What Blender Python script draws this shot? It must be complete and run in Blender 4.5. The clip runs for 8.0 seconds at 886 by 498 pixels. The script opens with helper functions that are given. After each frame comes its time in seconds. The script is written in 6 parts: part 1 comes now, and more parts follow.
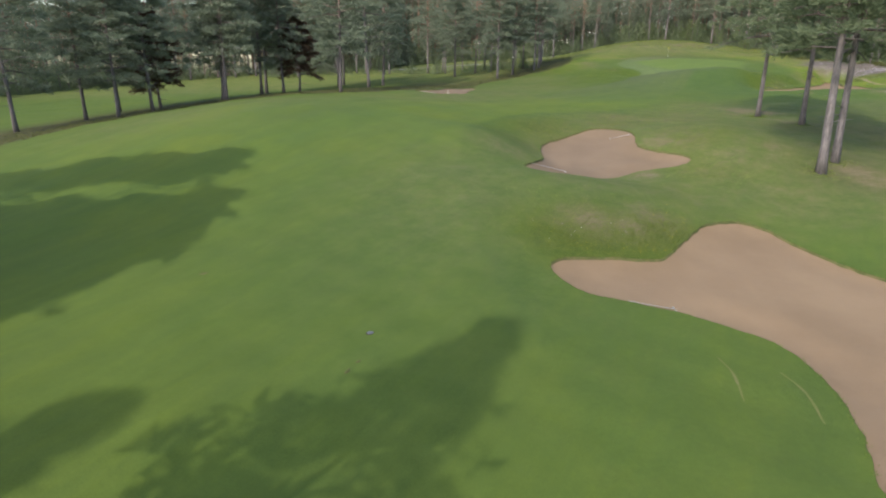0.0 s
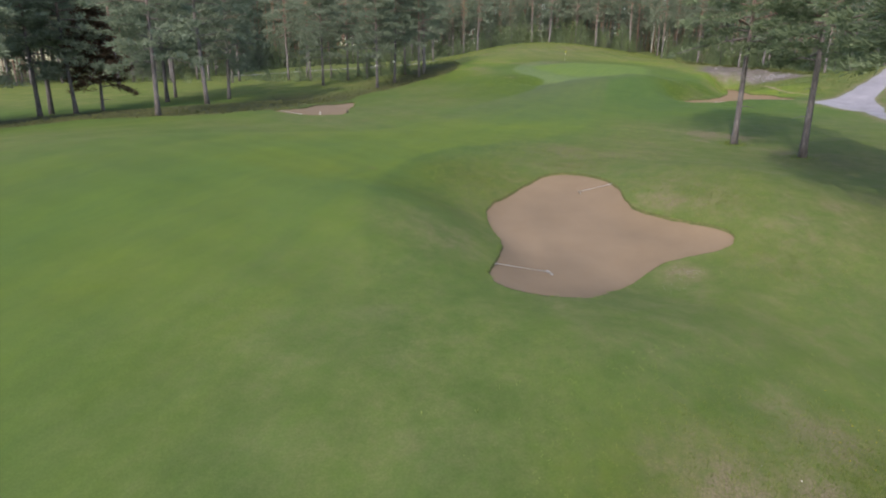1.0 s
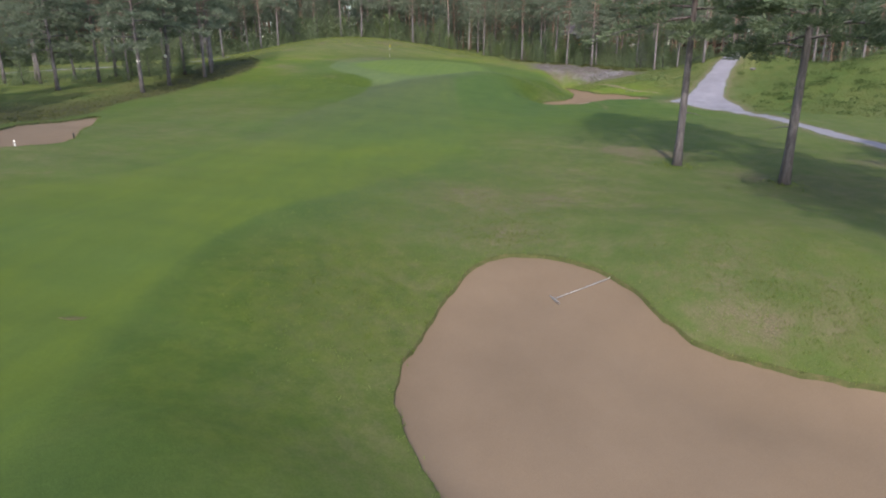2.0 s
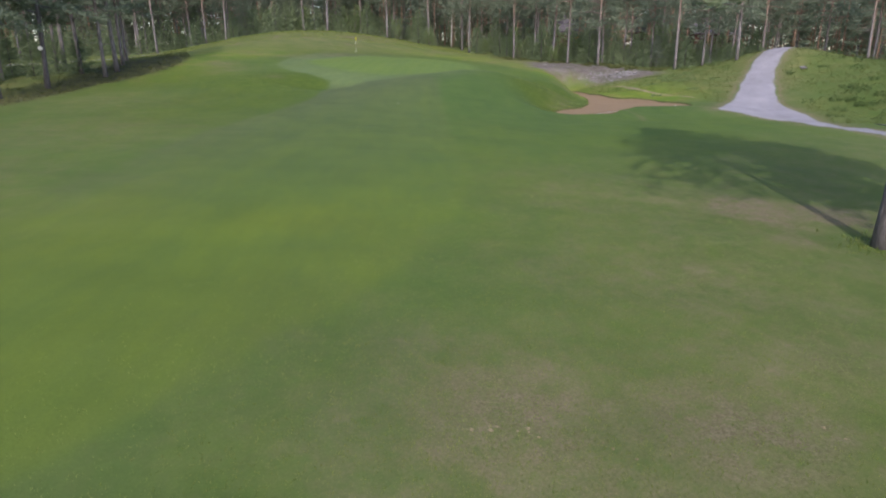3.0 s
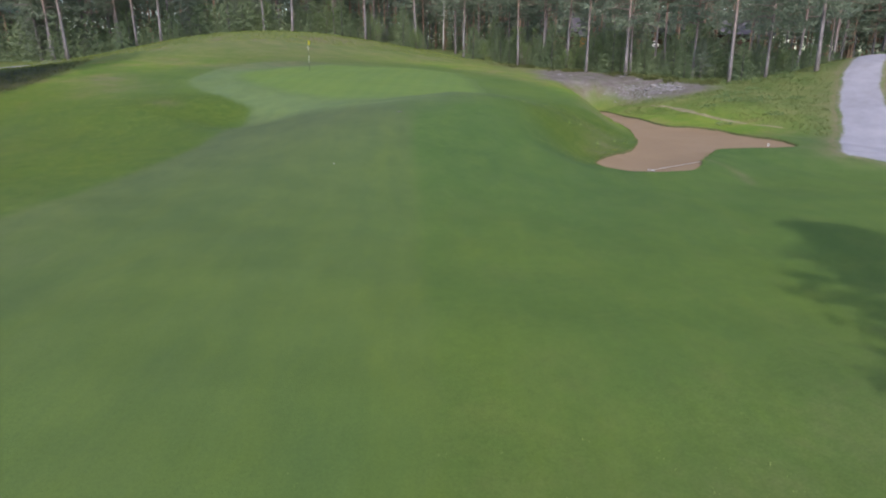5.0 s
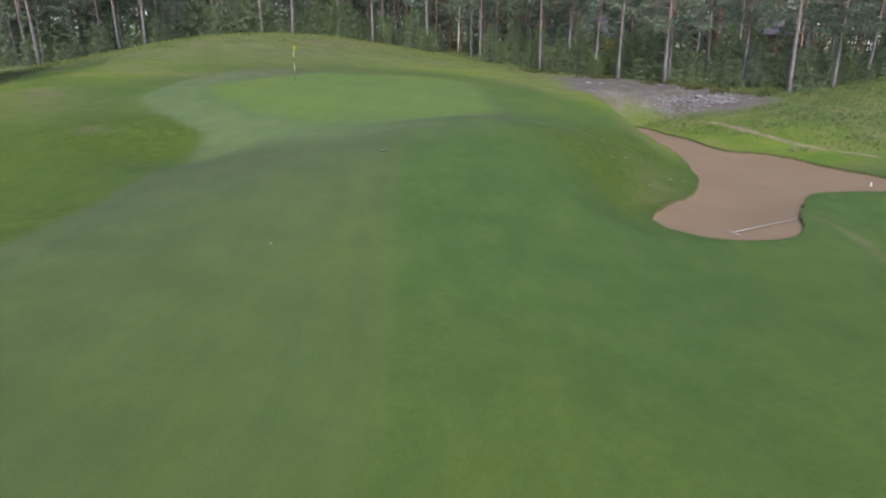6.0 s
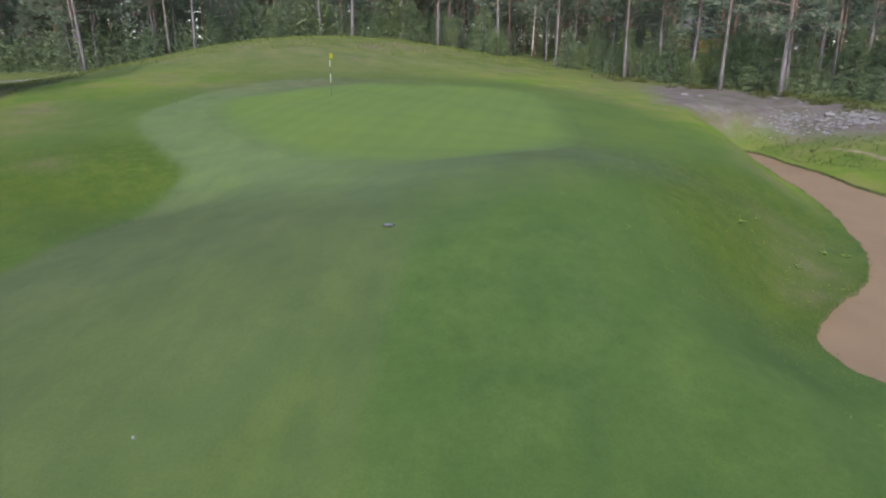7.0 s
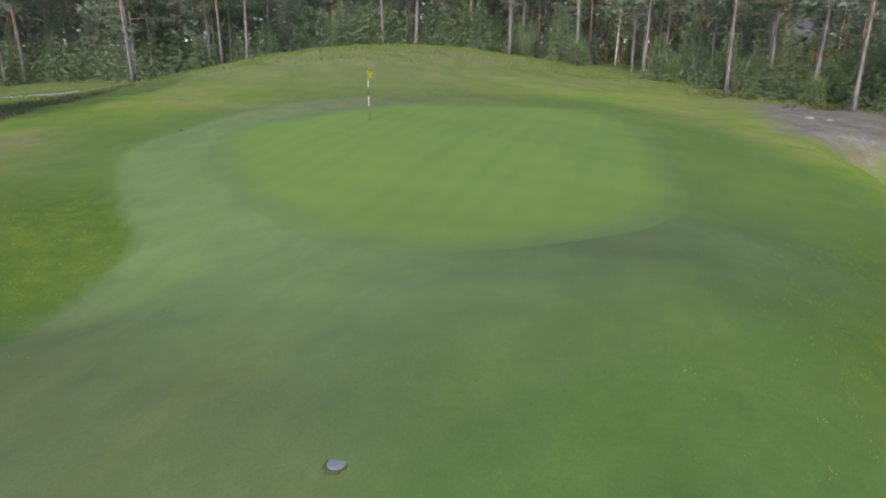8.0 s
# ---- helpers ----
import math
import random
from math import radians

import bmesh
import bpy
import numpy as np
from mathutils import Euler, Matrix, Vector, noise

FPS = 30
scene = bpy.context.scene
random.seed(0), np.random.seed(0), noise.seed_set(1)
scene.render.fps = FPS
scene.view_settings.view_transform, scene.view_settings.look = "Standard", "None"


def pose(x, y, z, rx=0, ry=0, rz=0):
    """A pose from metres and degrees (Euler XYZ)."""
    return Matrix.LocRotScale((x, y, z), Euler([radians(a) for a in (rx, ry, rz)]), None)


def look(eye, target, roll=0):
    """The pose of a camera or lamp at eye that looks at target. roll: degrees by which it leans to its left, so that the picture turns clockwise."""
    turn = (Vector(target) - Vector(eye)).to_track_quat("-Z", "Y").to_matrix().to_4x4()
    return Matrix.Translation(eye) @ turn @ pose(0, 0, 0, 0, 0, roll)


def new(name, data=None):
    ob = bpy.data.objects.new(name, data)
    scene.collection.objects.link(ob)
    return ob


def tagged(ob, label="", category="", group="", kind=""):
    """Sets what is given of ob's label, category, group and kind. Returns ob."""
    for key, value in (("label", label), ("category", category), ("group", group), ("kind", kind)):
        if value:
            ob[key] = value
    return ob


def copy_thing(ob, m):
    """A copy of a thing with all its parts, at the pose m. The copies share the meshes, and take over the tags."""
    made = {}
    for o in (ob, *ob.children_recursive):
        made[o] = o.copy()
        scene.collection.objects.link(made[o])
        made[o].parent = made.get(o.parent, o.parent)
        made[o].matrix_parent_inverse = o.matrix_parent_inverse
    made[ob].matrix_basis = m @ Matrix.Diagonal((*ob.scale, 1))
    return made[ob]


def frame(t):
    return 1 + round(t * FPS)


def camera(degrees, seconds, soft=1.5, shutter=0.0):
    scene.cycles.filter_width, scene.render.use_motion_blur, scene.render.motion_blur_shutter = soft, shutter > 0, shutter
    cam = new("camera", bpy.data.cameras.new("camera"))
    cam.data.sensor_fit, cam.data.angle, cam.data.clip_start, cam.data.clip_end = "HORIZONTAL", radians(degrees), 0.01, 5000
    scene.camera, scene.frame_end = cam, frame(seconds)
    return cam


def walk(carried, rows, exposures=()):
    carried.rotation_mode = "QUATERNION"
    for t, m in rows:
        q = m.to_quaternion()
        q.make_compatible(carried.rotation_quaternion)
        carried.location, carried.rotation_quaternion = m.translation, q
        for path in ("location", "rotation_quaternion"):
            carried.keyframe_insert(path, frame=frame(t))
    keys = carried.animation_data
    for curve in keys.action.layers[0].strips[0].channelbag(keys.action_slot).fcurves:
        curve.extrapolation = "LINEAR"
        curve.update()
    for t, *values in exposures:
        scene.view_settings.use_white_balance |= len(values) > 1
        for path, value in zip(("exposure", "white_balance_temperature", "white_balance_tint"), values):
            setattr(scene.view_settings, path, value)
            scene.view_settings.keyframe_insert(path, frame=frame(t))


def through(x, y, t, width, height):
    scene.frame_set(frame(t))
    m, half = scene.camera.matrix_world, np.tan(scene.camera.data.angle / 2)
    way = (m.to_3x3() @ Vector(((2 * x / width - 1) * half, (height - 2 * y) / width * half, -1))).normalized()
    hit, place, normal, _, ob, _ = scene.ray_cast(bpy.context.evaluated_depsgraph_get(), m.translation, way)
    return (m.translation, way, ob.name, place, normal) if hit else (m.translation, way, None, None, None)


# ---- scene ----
cam = camera(74.0, 8.0, soft=2.0)
PATH = [
    (0, (0.01, -0.01, 6.00), (0.00, 9.59, 3.19), 0.24),
    (0.5, (-0.35, 9.17, 6.61), (0.04, 18.77, 3.81), 0.34),
    (1, (-0.54, 17.80, 7.04), (1.57, 27.17, 4.24), 0.12),
    (1.5, (0.49, 26.12, 7.10), (4.43, 34.87, 4.30), -0.20),
    (1.7, (1.30, 29.39, 7.04), (5.86, 37.84, 4.24), -0.36),
    (2.8, (8.93, 44.65, 6.79), (14.15, 52.70, 4.00), -0.35),
    (3, (10.59, 46.75, 6.87), (15.83, 54.79, 4.09), -0.33),
    (3.5, (14.05, 51.35, 7.23), (19.33, 59.38, 4.45), -0.11),
    (4, (16.31, 54.41, 7.58), (21.61, 62.43, 4.79), -0.18),
    (4.5, (18.47, 57.38, 7.89), (23.79, 65.38, 5.11), -0.34),
    (4.7, (19.24, 58.51, 8.03), (24.55, 66.51, 5.24), -0.31),
    (5.8, (23.98, 64.95, 8.88), (29.19, 73.02, 6.07), -0.23),
    (6, (24.98, 66.12, 9.05), (30.03, 74.27, 6.24), -0.24),
    (6.5, (27.24, 68.87, 9.31), (31.85, 77.28, 6.51), -0.22),
    (7, (29.22, 71.73, 9.69), (33.24, 80.45, 6.89), 0.02),
    (7.5, (30.96, 74.55, 10.02), (34.55, 83.46, 7.24), 0.12),
    (8, (32.47, 77.39, 10.56), (35.39, 86.55, 7.80), 0.33),
]
walk(cam, [(t, look(eye, target, roll)) for t, eye, target, roll in PATH], [(0, 0.71, 6850, 13), (1.7, 0.56, 6600, 14), (3.0, 0.50, 6450, 17), (4.5, 0.55, 6250, 15), (6.5, 0.49, 6150, 16), (8.0, 0.65, 6400, 9)])
# ---- end path

# ---- world and sun ----
SUN_WAY = Vector((0.453, 0.636, -0.625)).normalized()
world = bpy.data.worlds.new("sky")
scene.world = world
world.use_nodes = True
wn = world.node_tree.nodes
sky = wn.new("ShaderNodeTexSky")
sky.sky_type = "NISHITA"
sky.sun_disc = False
sky.sun_elevation = radians(38.7)
sky.sun_rotation = radians(215.5)
sky.dust_density = 2.0
sky.air_density = 1.2
wn["Background"].inputs["Strength"].default_value = 0.2
world.node_tree.links.new(sky.outputs["Color"], wn["Background"].inputs["Color"])
sun = new("sun", bpy.data.lights.new("sun", "SUN"))
sun.data.energy = 2.15
sun.data.angle = radians(0.6)
sun.data.color = (1.0, 0.94, 0.84)
sun.matrix_world = Matrix.Translation((0, 0, 60)) @ SUN_WAY.to_track_quat("-Z", "Y").to_matrix().to_4x4()


# ---- materials ----
def material(name):
    m = bpy.data.materials.new(name)
    m.use_nodes = True
    nt = m.node_tree
    return m, nt, nt.nodes["Principled BSDF"]


def node(nt, kind, **values):
    n = nt.nodes.new(kind)
    for key, value in values.items():
        n.inputs[key].default_value = value
    return n


def noise_node(nt, scale, detail=4.0, rough=0.6, vector=None, distortion=0.0):
    n = node(nt, "ShaderNodeTexNoise", Scale=scale, Detail=detail, Roughness=rough, Distortion=distortion)
    if vector is not None:
        nt.links.new(vector, n.inputs["Vector"])
    return n.outputs["Fac"]


def ramp(nt, fac, stops):
    r = nt.nodes.new("ShaderNodeValToRGB")
    while len(r.color_ramp.elements) < len(stops):
        r.color_ramp.elements.new(0.5)
    for e, (p, c) in zip(r.color_ramp.elements, stops):
        e.position, e.color = p, (*c, 1)
    nt.links.new(fac, r.inputs["Fac"])
    return r.outputs["Color"]


def mix(nt, fac, a, b, kind="MIX"):
    m = nt.nodes.new("ShaderNodeMix")
    m.data_type, m.blend_type = "RGBA", kind
    for socket, value in ((m.inputs[0], fac), (m.inputs[6], a), (m.inputs[7], b)):
        if isinstance(value, (int, float)):
            socket.default_value = value
        elif isinstance(value, tuple):
            socket.default_value = (*value, 1)
        else:
            nt.links.new(value, socket)
    return m.outputs[2]


def maths(nt, op, a, b=0.0, clamp=False):
    m = nt.nodes.new("ShaderNodeMath")
    m.operation, m.use_clamp = op, clamp
    for socket, value in zip(m.inputs, (a, b)):
        if isinstance(value, (int, float)):
            socket.default_value = value
        else:
            nt.links.new(value, socket)
    return m.outputs[0]


def bump(nt, bsdf, height, strength, distance):
    b = node(nt, "ShaderNodeBump", Strength=strength, Distance=distance)
    nt.links.new(height, b.inputs["Height"])
    nt.links.new(b.outputs["Normal"], bsdf.inputs["Normal"])


def place(nt):
    return nt.nodes.new("ShaderNodeNewGeometry").outputs["Position"]


def turf_material():
    """Mown grass, rough, dry patches and heath, by the surface layer of the ground: R fairway, G dry, B heath, A tall."""
    m, nt, b = material("turf")
    at = nt.nodes.new("ShaderNodeVertexColor")
    at.layer_name = "surface"
    sep = nt.nodes.new("ShaderNodeSeparateColor")
    nt.links.new(at.outputs["Color"], sep.inputs["Color"])
    fair, dry, heath, tall = sep.outputs["Red"], sep.outputs["Green"], sep.outputs["Blue"], at.outputs["Alpha"]
    at2 = nt.nodes.new("ShaderNodeVertexColor")
    at2.layer_name = "growth"
    sep2 = nt.nodes.new("ShaderNodeSeparateColor")
    nt.links.new(at2.outputs["Color"], sep2.inputs["Color"])
    fringe, lush, gloom = sep2.outputs["Red"], sep2.outputs["Green"], sep2.outputs["Blue"]
    yellow = at2.outputs["Alpha"]
    at3 = nt.nodes.new("ShaderNodeVertexColor")
    at3.layer_name = "tint"
    sep3 = nt.nodes.new("ShaderNodeSeparateColor")
    nt.links.new(at3.outputs["Color"], sep3.inputs["Color"])
    cool, lift, warm = sep3.outputs["Red"], sep3.outputs["Green"], sep3.outputs["Blue"]
    p = place(nt)
    broad = noise_node(nt, 0.11, 3, 0.55, p)
    middle = noise_node(nt, 0.9, 5, 0.65, p)
    fine = noise_node(nt, 22.0, 3, 0.7, p)
    blade = noise_node(nt, 90.0, 2, 0.6, p)
    # the mown grass, in faint mowing lanes
    lane = node(nt, "ShaderNodeMapping")
    lane.inputs["Rotation"].default_value = (0, 0, radians(31))
    nt.links.new(p, lane.inputs["Vector"])
    wave = node(nt, "ShaderNodeTexWave", Scale=0.055, Distortion=0.7, Detail=2.0)
    wave.inputs["Detail Scale"].default_value = 0.4
    nt.links.new(lane.outputs["Vector"], wave.inputs["Vector"])
    # grain drawn out along the mowing
    drawn = node(nt, "ShaderNodeMapping")
    drawn.inputs["Scale"].default_value = (1.0, 0.10, 1.0)
    nt.links.new(lane.outputs["Vector"], drawn.inputs["Vector"])
    swathe = node(nt, "ShaderNodeMapping")
    swathe.inputs["Scale"].default_value = (1.0, 0.30, 1.0)
    nt.links.new(lane.outputs["Vector"], swathe.inputs["Vector"])
    streak = noise_node(nt, 2.4, 5, 0.65, drawn.outputs["Vector"])
    fair_c = ramp(nt, broad, [(0.32, (0.072, 0.116, 0.026)), (0.50, (0.089, 0.138, 0.026)), (0.68, (0.110, 0.152, 0.022))])
    fair_c = mix(nt, maths(nt, "MULTIPLY", middle, 0.4), fair_c, (0.072, 0.114, 0.042))
    blotch = ramp(nt, noise_node(nt, 0.42, 6, 0.7, swathe.outputs["Vector"], 0.4), [(0.46, (0, 0, 0)), (0.68, (1, 1, 1))])
    fair_c = mix(nt, maths(nt, "MULTIPLY", blotch, 0.35), fair_c, (0.120, 0.158, 0.022))
    fair_c = mix(nt, maths(nt, "MULTIPLY", wave.outputs["Fac"], 0.22), fair_c, (0.060, 0.118, 0.026))
    rough_base = fair_c
    fair_c = mix(nt, maths(nt, "MULTIPLY", yellow, 0.34), fair_c, (0.112, 0.150, 0.020))
    fair_c = mix(nt, fringe, fair_c, ramp(nt, middle, [(0.35, (0.069, 0.095, 0.042)), (0.65, (0.084, 0.112, 0.048))]))
    fair_c = mix(nt, maths(nt, "MULTIPLY", cool, maths(nt, "SUBTRACT", 1.0, fringe), True), fair_c, ramp(nt, middle, [(0.35, (0.060, 0.104, 0.026)), (0.65, (0.078, 0.122, 0.032))]))
    fair_c = mix(nt, lift, fair_c, ramp(nt, middle, [(0.35, (0.098, 0.142, 0.058)), (0.65, (0.116, 0.162, 0.066))]))
    fair_c = mix(nt, 0.22, fair_c, ramp(nt, streak, [(0.35, (0.44, 0.445, 0.45)), (0.65, (0.56, 0.555, 0.54))]), "OVERLAY")
    # the rough: darker, patchy
    rough_c = ramp(nt, middle, [(0.30, (0.047, 0.092, 0.020)), (0.5, (0.060, 0.110, 0.023)), (0.70, (0.085, 0.122, 0.028))])
    rough_c = mix(nt, maths(nt, "MULTIPLY", fine, 0.25), rough_c, (0.105, 0.125, 0.040))
    rough_c = mix(nt, maths(nt, "MULTIPLY", yellow, 0.5), rough_c, (0.108, 0.146, 0.024))
    rough_c = mix(nt, 0.5, rough_c, rough_base)
    rough_c = mix(nt, maths(nt, "MULTIPLY", cool, 0.8), rough_c, ramp(nt, middle, [(0.35, (0.047, 0.090, 0.025)), (0.65, (0.066, 0.110, 0.033))]))
    rough_c = mix(nt, warm, rough_c, ramp(nt, noise_node(nt, 0.45, 5, 0.65, p), [(0.36, (0.092, 0.156, 0.020)), (0.52, (0.132, 0.180, 0.028)), (0.66, (0.182, 0.172, 0.064))]))
    rough_c = mix(nt, lush, rough_c, ramp(nt, noise_node(nt, 2.2, 4, 0.7, p), [(0.35, (0.046, 0.086, 0.012)), (0.65, (0.082, 0.115, 0.018))]))
    # dark heather, soil and litter, with tree shade put into the colour
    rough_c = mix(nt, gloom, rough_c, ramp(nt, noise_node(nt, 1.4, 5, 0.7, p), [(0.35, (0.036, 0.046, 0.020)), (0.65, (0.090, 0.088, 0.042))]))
    rough_c = mix(nt, 0.28, rough_c, ramp(nt, noise_node(nt, 5.0, 4, 0.7, p), [(0.35, (0.40, 0.40, 0.40)), (0.65, (0.60, 0.60, 0.60))]), "OVERLAY")
    c = mix(nt, fair, rough_c, fair_c)
    c = mix(nt, 0.14, c, ramp(nt, streak, [(0.32, (0.42, 0.425, 0.43)), (0.68, (0.58, 0.575, 0.57))]), "OVERLAY")
    patch = noise_node(nt, 0.62, 7, 0.72, swathe.outputs["Vector"], 0.5)
    c = mix(nt, 0.40, c, ramp(nt, patch, [(0.34, (0.40, 0.43, 0.50)), (0.5, (0.5, 0.5, 0.5)), (0.66, (0.60, 0.57, 0.44))]), "OVERLAY")
    tuft = noise_node(nt, 2.3, 7, 0.78, p, 0.3)
    c = mix(nt, 0.24, c, ramp(nt, tuft, [(0.34, (0.40, 0.42, 0.44)), (0.5, (0.5, 0.5, 0.5)), (0.66, (0.60, 0.58, 0.52))]), "OVERLAY")
    c = mix(nt, 1.0, c, (0.88, 0.88, 0.81), "MULTIPLY")
    # tall yellowish meadow grass
    tall_c = ramp(nt, maths(nt, "ADD", maths(nt, "MULTIPLY", noise_node(nt, 0.5, 4, 0.6, p), 0.6), maths(nt, "MULTIPLY", fine, 0.4)),
                  [(0.36, (0.060, 0.096, 0.022)), (0.5, (0.092, 0.118, 0.034)), (0.64, (0.148, 0.148, 0.056))])
    c = mix(nt, tall, c, tall_c)
    # dry and worn patches
    dry_c = ramp(nt, maths(nt, "ADD", maths(nt, "MULTIPLY", middle, 0.7), maths(nt, "MULTIPLY", fine, 0.3)),
                 [(0.36, (0.085, 0.100, 0.036)), (0.5, (0.126, 0.116, 0.059)), (0.64, (0.178, 0.138, 0.098))])
    d = maths(nt, "MULTIPLY", dry, maths(nt, "ADD", maths(nt, "MULTIPLY", noise_node(nt, 2.6, 6, 0.7, p), 2.2), -0.45), True)
    c = mix(nt, d, c, dry_c)
    bare = maths(nt, "MULTIPLY", maths(nt, "MULTIPLY", maths(nt, "SUBTRACT", dry, 0.72), 4.0, True), ramp(nt, noise_node(nt, 1.9, 6, 0.75, p, 0.3), [(0.42, (0, 0, 0)), (0.56, (1, 1, 1))]))
    c = mix(nt, bare, c, ramp(nt, fine, [(0.35, (0.098, 0.084, 0.046)), (0.65, (0.170, 0.146, 0.092))]))
    # heath: bare grey soil, lichen and stone
    heath_c = ramp(nt, maths(nt, "ADD", maths(nt, "MULTIPLY", noise_node(nt, 0.8, 5, 0.7, p), 0.5), maths(nt, "MULTIPLY", noise_node(nt, 14.0, 5, 0.75, p), 0.5)), [(0.38, (0.066, 0.066, 0.040)), (0.47, (0.108, 0.090, 0.084)), (0.57, (0.140, 0.120, 0.120)), (0.67, (0.26, 0.25, 0.25))])
    c = mix(nt, maths(nt, "MULTIPLY", heath, maths(nt, "ADD", middle, 0.45), True), c, heath_c)
    # blade grain
    c = mix(nt, 0.22, c, ramp(nt, blade, [(0.3, (0.38, 0.38, 0.38)), (0.7, (0.63, 0.63, 0.63))]), "OVERLAY")
    c = mix(nt, 0.36, c, ramp(nt, fine, [(0.3, (0.38, 0.38, 0.38)), (0.7, (0.62, 0.62, 0.62))]), "OVERLAY")
    nt.links.new(c, b.inputs["Base Color"])
    b.inputs["Roughness"].default_value = 0.9
    b.inputs["Specular IOR Level"].default_value = 0.15
    h = maths(nt, "ADD", maths(nt, "MULTIPLY", fine, 0.6), maths(nt, "MULTIPLY", blade, 0.4))
    bump(nt, b, h, 0.4, 0.03)
    return m


def green_material():
    """The putting green: pale close-cut turf in mown stripes."""
    m, nt, b = material("putting_turf")
    p = place(nt)
    sep = nt.nodes.new("ShaderNodeSeparateXYZ")
    nt.links.new(p, sep.inputs[0])
    across = maths(nt, "SUBTRACT", maths(nt, "MULTIPLY", sep.outputs["X"], 0.809), maths(nt, "MULTIPLY", sep.outputs["Y"], 0.588))
    along = maths(nt, "ADD", maths(nt, "MULTIPLY", sep.outputs["X"], 0.588), maths(nt, "MULTIPLY", sep.outputs["Y"], 0.809))
    drawn = nt.nodes.new("ShaderNodeCombineXYZ")
    nt.links.new(across, drawn.inputs["X"])
    nt.links.new(maths(nt, "MULTIPLY", along, 0.15), drawn.inputs["Y"])
    broad = noise_node(nt, 0.6, 3, 0.5, drawn.outputs[0])
    wander = maths(nt, "MULTIPLY", broad, 0.8)
    stripe = maths(nt, "SINE", maths(nt, "ADD", maths(nt, "MULTIPLY", across, 6.4), wander))
    stripe = maths(nt, "MULTIPLY", maths(nt, "ADD", stripe, 1.0), 0.5)
    c = ramp(nt, broad, [(0.3, (0.082, 0.130, 0.028)), (0.5, (0.088, 0.137, 0.028)), (0.7, (0.096, 0.144, 0.028))])
    s = maths(nt, "MULTIPLY", stripe, 0.22)
    c = mix(nt, s, c, (0.126, 0.170, 0.038))
    # the longer collar grass towards the edge
    rim = nt.nodes.new("ShaderNodeVertexColor")
    rim.layer_name = "rim"
    west = ramp(nt, noise_node(nt, 0.9, 5, 0.65, p), [(0.35, (0.072, 0.110, 0.036)), (0.65, (0.088, 0.128, 0.040))])
    east = ramp(nt, noise_node(nt, 0.9, 5, 0.65, p), [(0.35, (0.058, 0.096, 0.022)), (0.65, (0.076, 0.114, 0.026))])
    collar = mix(nt, maths(nt, "MULTIPLY", maths(nt, "SUBTRACT", sep.outputs["X"], 40.5), 0.3, True), west, east)
    c = mix(nt, rim.outputs["Color"], collar, c)
    c = mix(nt, 0.35, c, ramp(nt, noise_node(nt, 60, 2, 0.6, p), [(0.3, (0.40, 0.40, 0.40)), (0.7, (0.6, 0.6, 0.6))]), "OVERLAY")
    nt.links.new(c, b.inputs["Base Color"])
    b.inputs["Roughness"].default_value = 0.85
    b.inputs["Specular IOR Level"].default_value = 0.2
    bump(nt, b, noise_node(nt, 80, 3, 0.6, p), 0.35, 0.015)
    return m


def mottled(name, dark, mid, light, scale, grain, rough=0.9, depth=0.02, strength=0.5, metal=0.0):
    m, nt, b = material(name)
    p = place(nt)
    big, small = noise_node(nt, scale, 5, 0.6, p), noise_node(nt, grain, 4, 0.7, p)
    c = ramp(nt, maths(nt, "ADD", maths(nt, "MULTIPLY", big, 0.6), maths(nt, "MULTIPLY", small, 0.4)), [(0.35, dark), (0.5, mid), (0.65, light)])
    nt.links.new(c, b.inputs["Base Color"])
    b.inputs["Roughness"].default_value = rough
    b.inputs["Metallic"].default_value = metal
    b.inputs["Specular IOR Level"].default_value = 0.25
    bump(nt, b, small, strength, depth)
    return m


def plain(name, colour, rough=0.6, metal=0.0):
    m, nt, b = material(name)
    p = place(nt)
    c = mix(nt, maths(nt, "MULTIPLY", noise_node(nt, 14.0, 5, 0.7, p), 0.5), colour, tuple(0.6 * v for v in colour))
    nt.links.new(c, b.inputs["Base Color"])
    b.inputs["Roughness"].default_value, b.inputs["Metallic"].default_value = rough, metal
    return m


def bark_material(name, low, high, start, end):
    """Bark that turns from grey plates below to thin orange bark above, by height on the stem."""
    m, nt, b = material(name)
    tc = nt.nodes.new("ShaderNodeTexCoord")
    sep = nt.nodes.new("ShaderNodeSeparateXYZ")
    nt.links.new(tc.outputs["Object"], sep.inputs[0])
    mapn = node(nt, "ShaderNodeMapping")
    mapn.inputs["Scale"].default_value = (9, 9, 1.6)
    nt.links.new(tc.outputs["Object"], mapn.inputs["Vector"])
    plate = noise_node(nt, 1.0, 5, 0.7, mapn.outputs["Vector"])
    rise = node(nt, "ShaderNodeMapRange")
    rise.inputs["From Min"].default_value, rise.inputs["From Max"].default_value = start, end
    nt.links.new(maths(nt, "ADD", sep.outputs["Z"], maths(nt, "MULTIPLY", plate, 3.0)), rise.inputs["Value"])
    c = mix(nt, rise.outputs["Result"], low, high)
    info = nt.nodes.new("ShaderNodeObjectInfo")
    c = mix(nt, maths(nt, "MULTIPLY", info.outputs["Random"], 0.4), c, (0.17, 0.16, 0.155))
    c = mix(nt, 0.8, c, ramp(nt, plate, [(0.35, (0.18, 0.18, 0.18)), (0.65, (0.74, 0.74, 0.74))]), "OVERLAY")
    nt.links.new(c, b.inputs["Base Color"])
    b.inputs["Roughness"].default_value = 0.9
    bump(nt, b, plate, 0.8, 0.03)
    return m


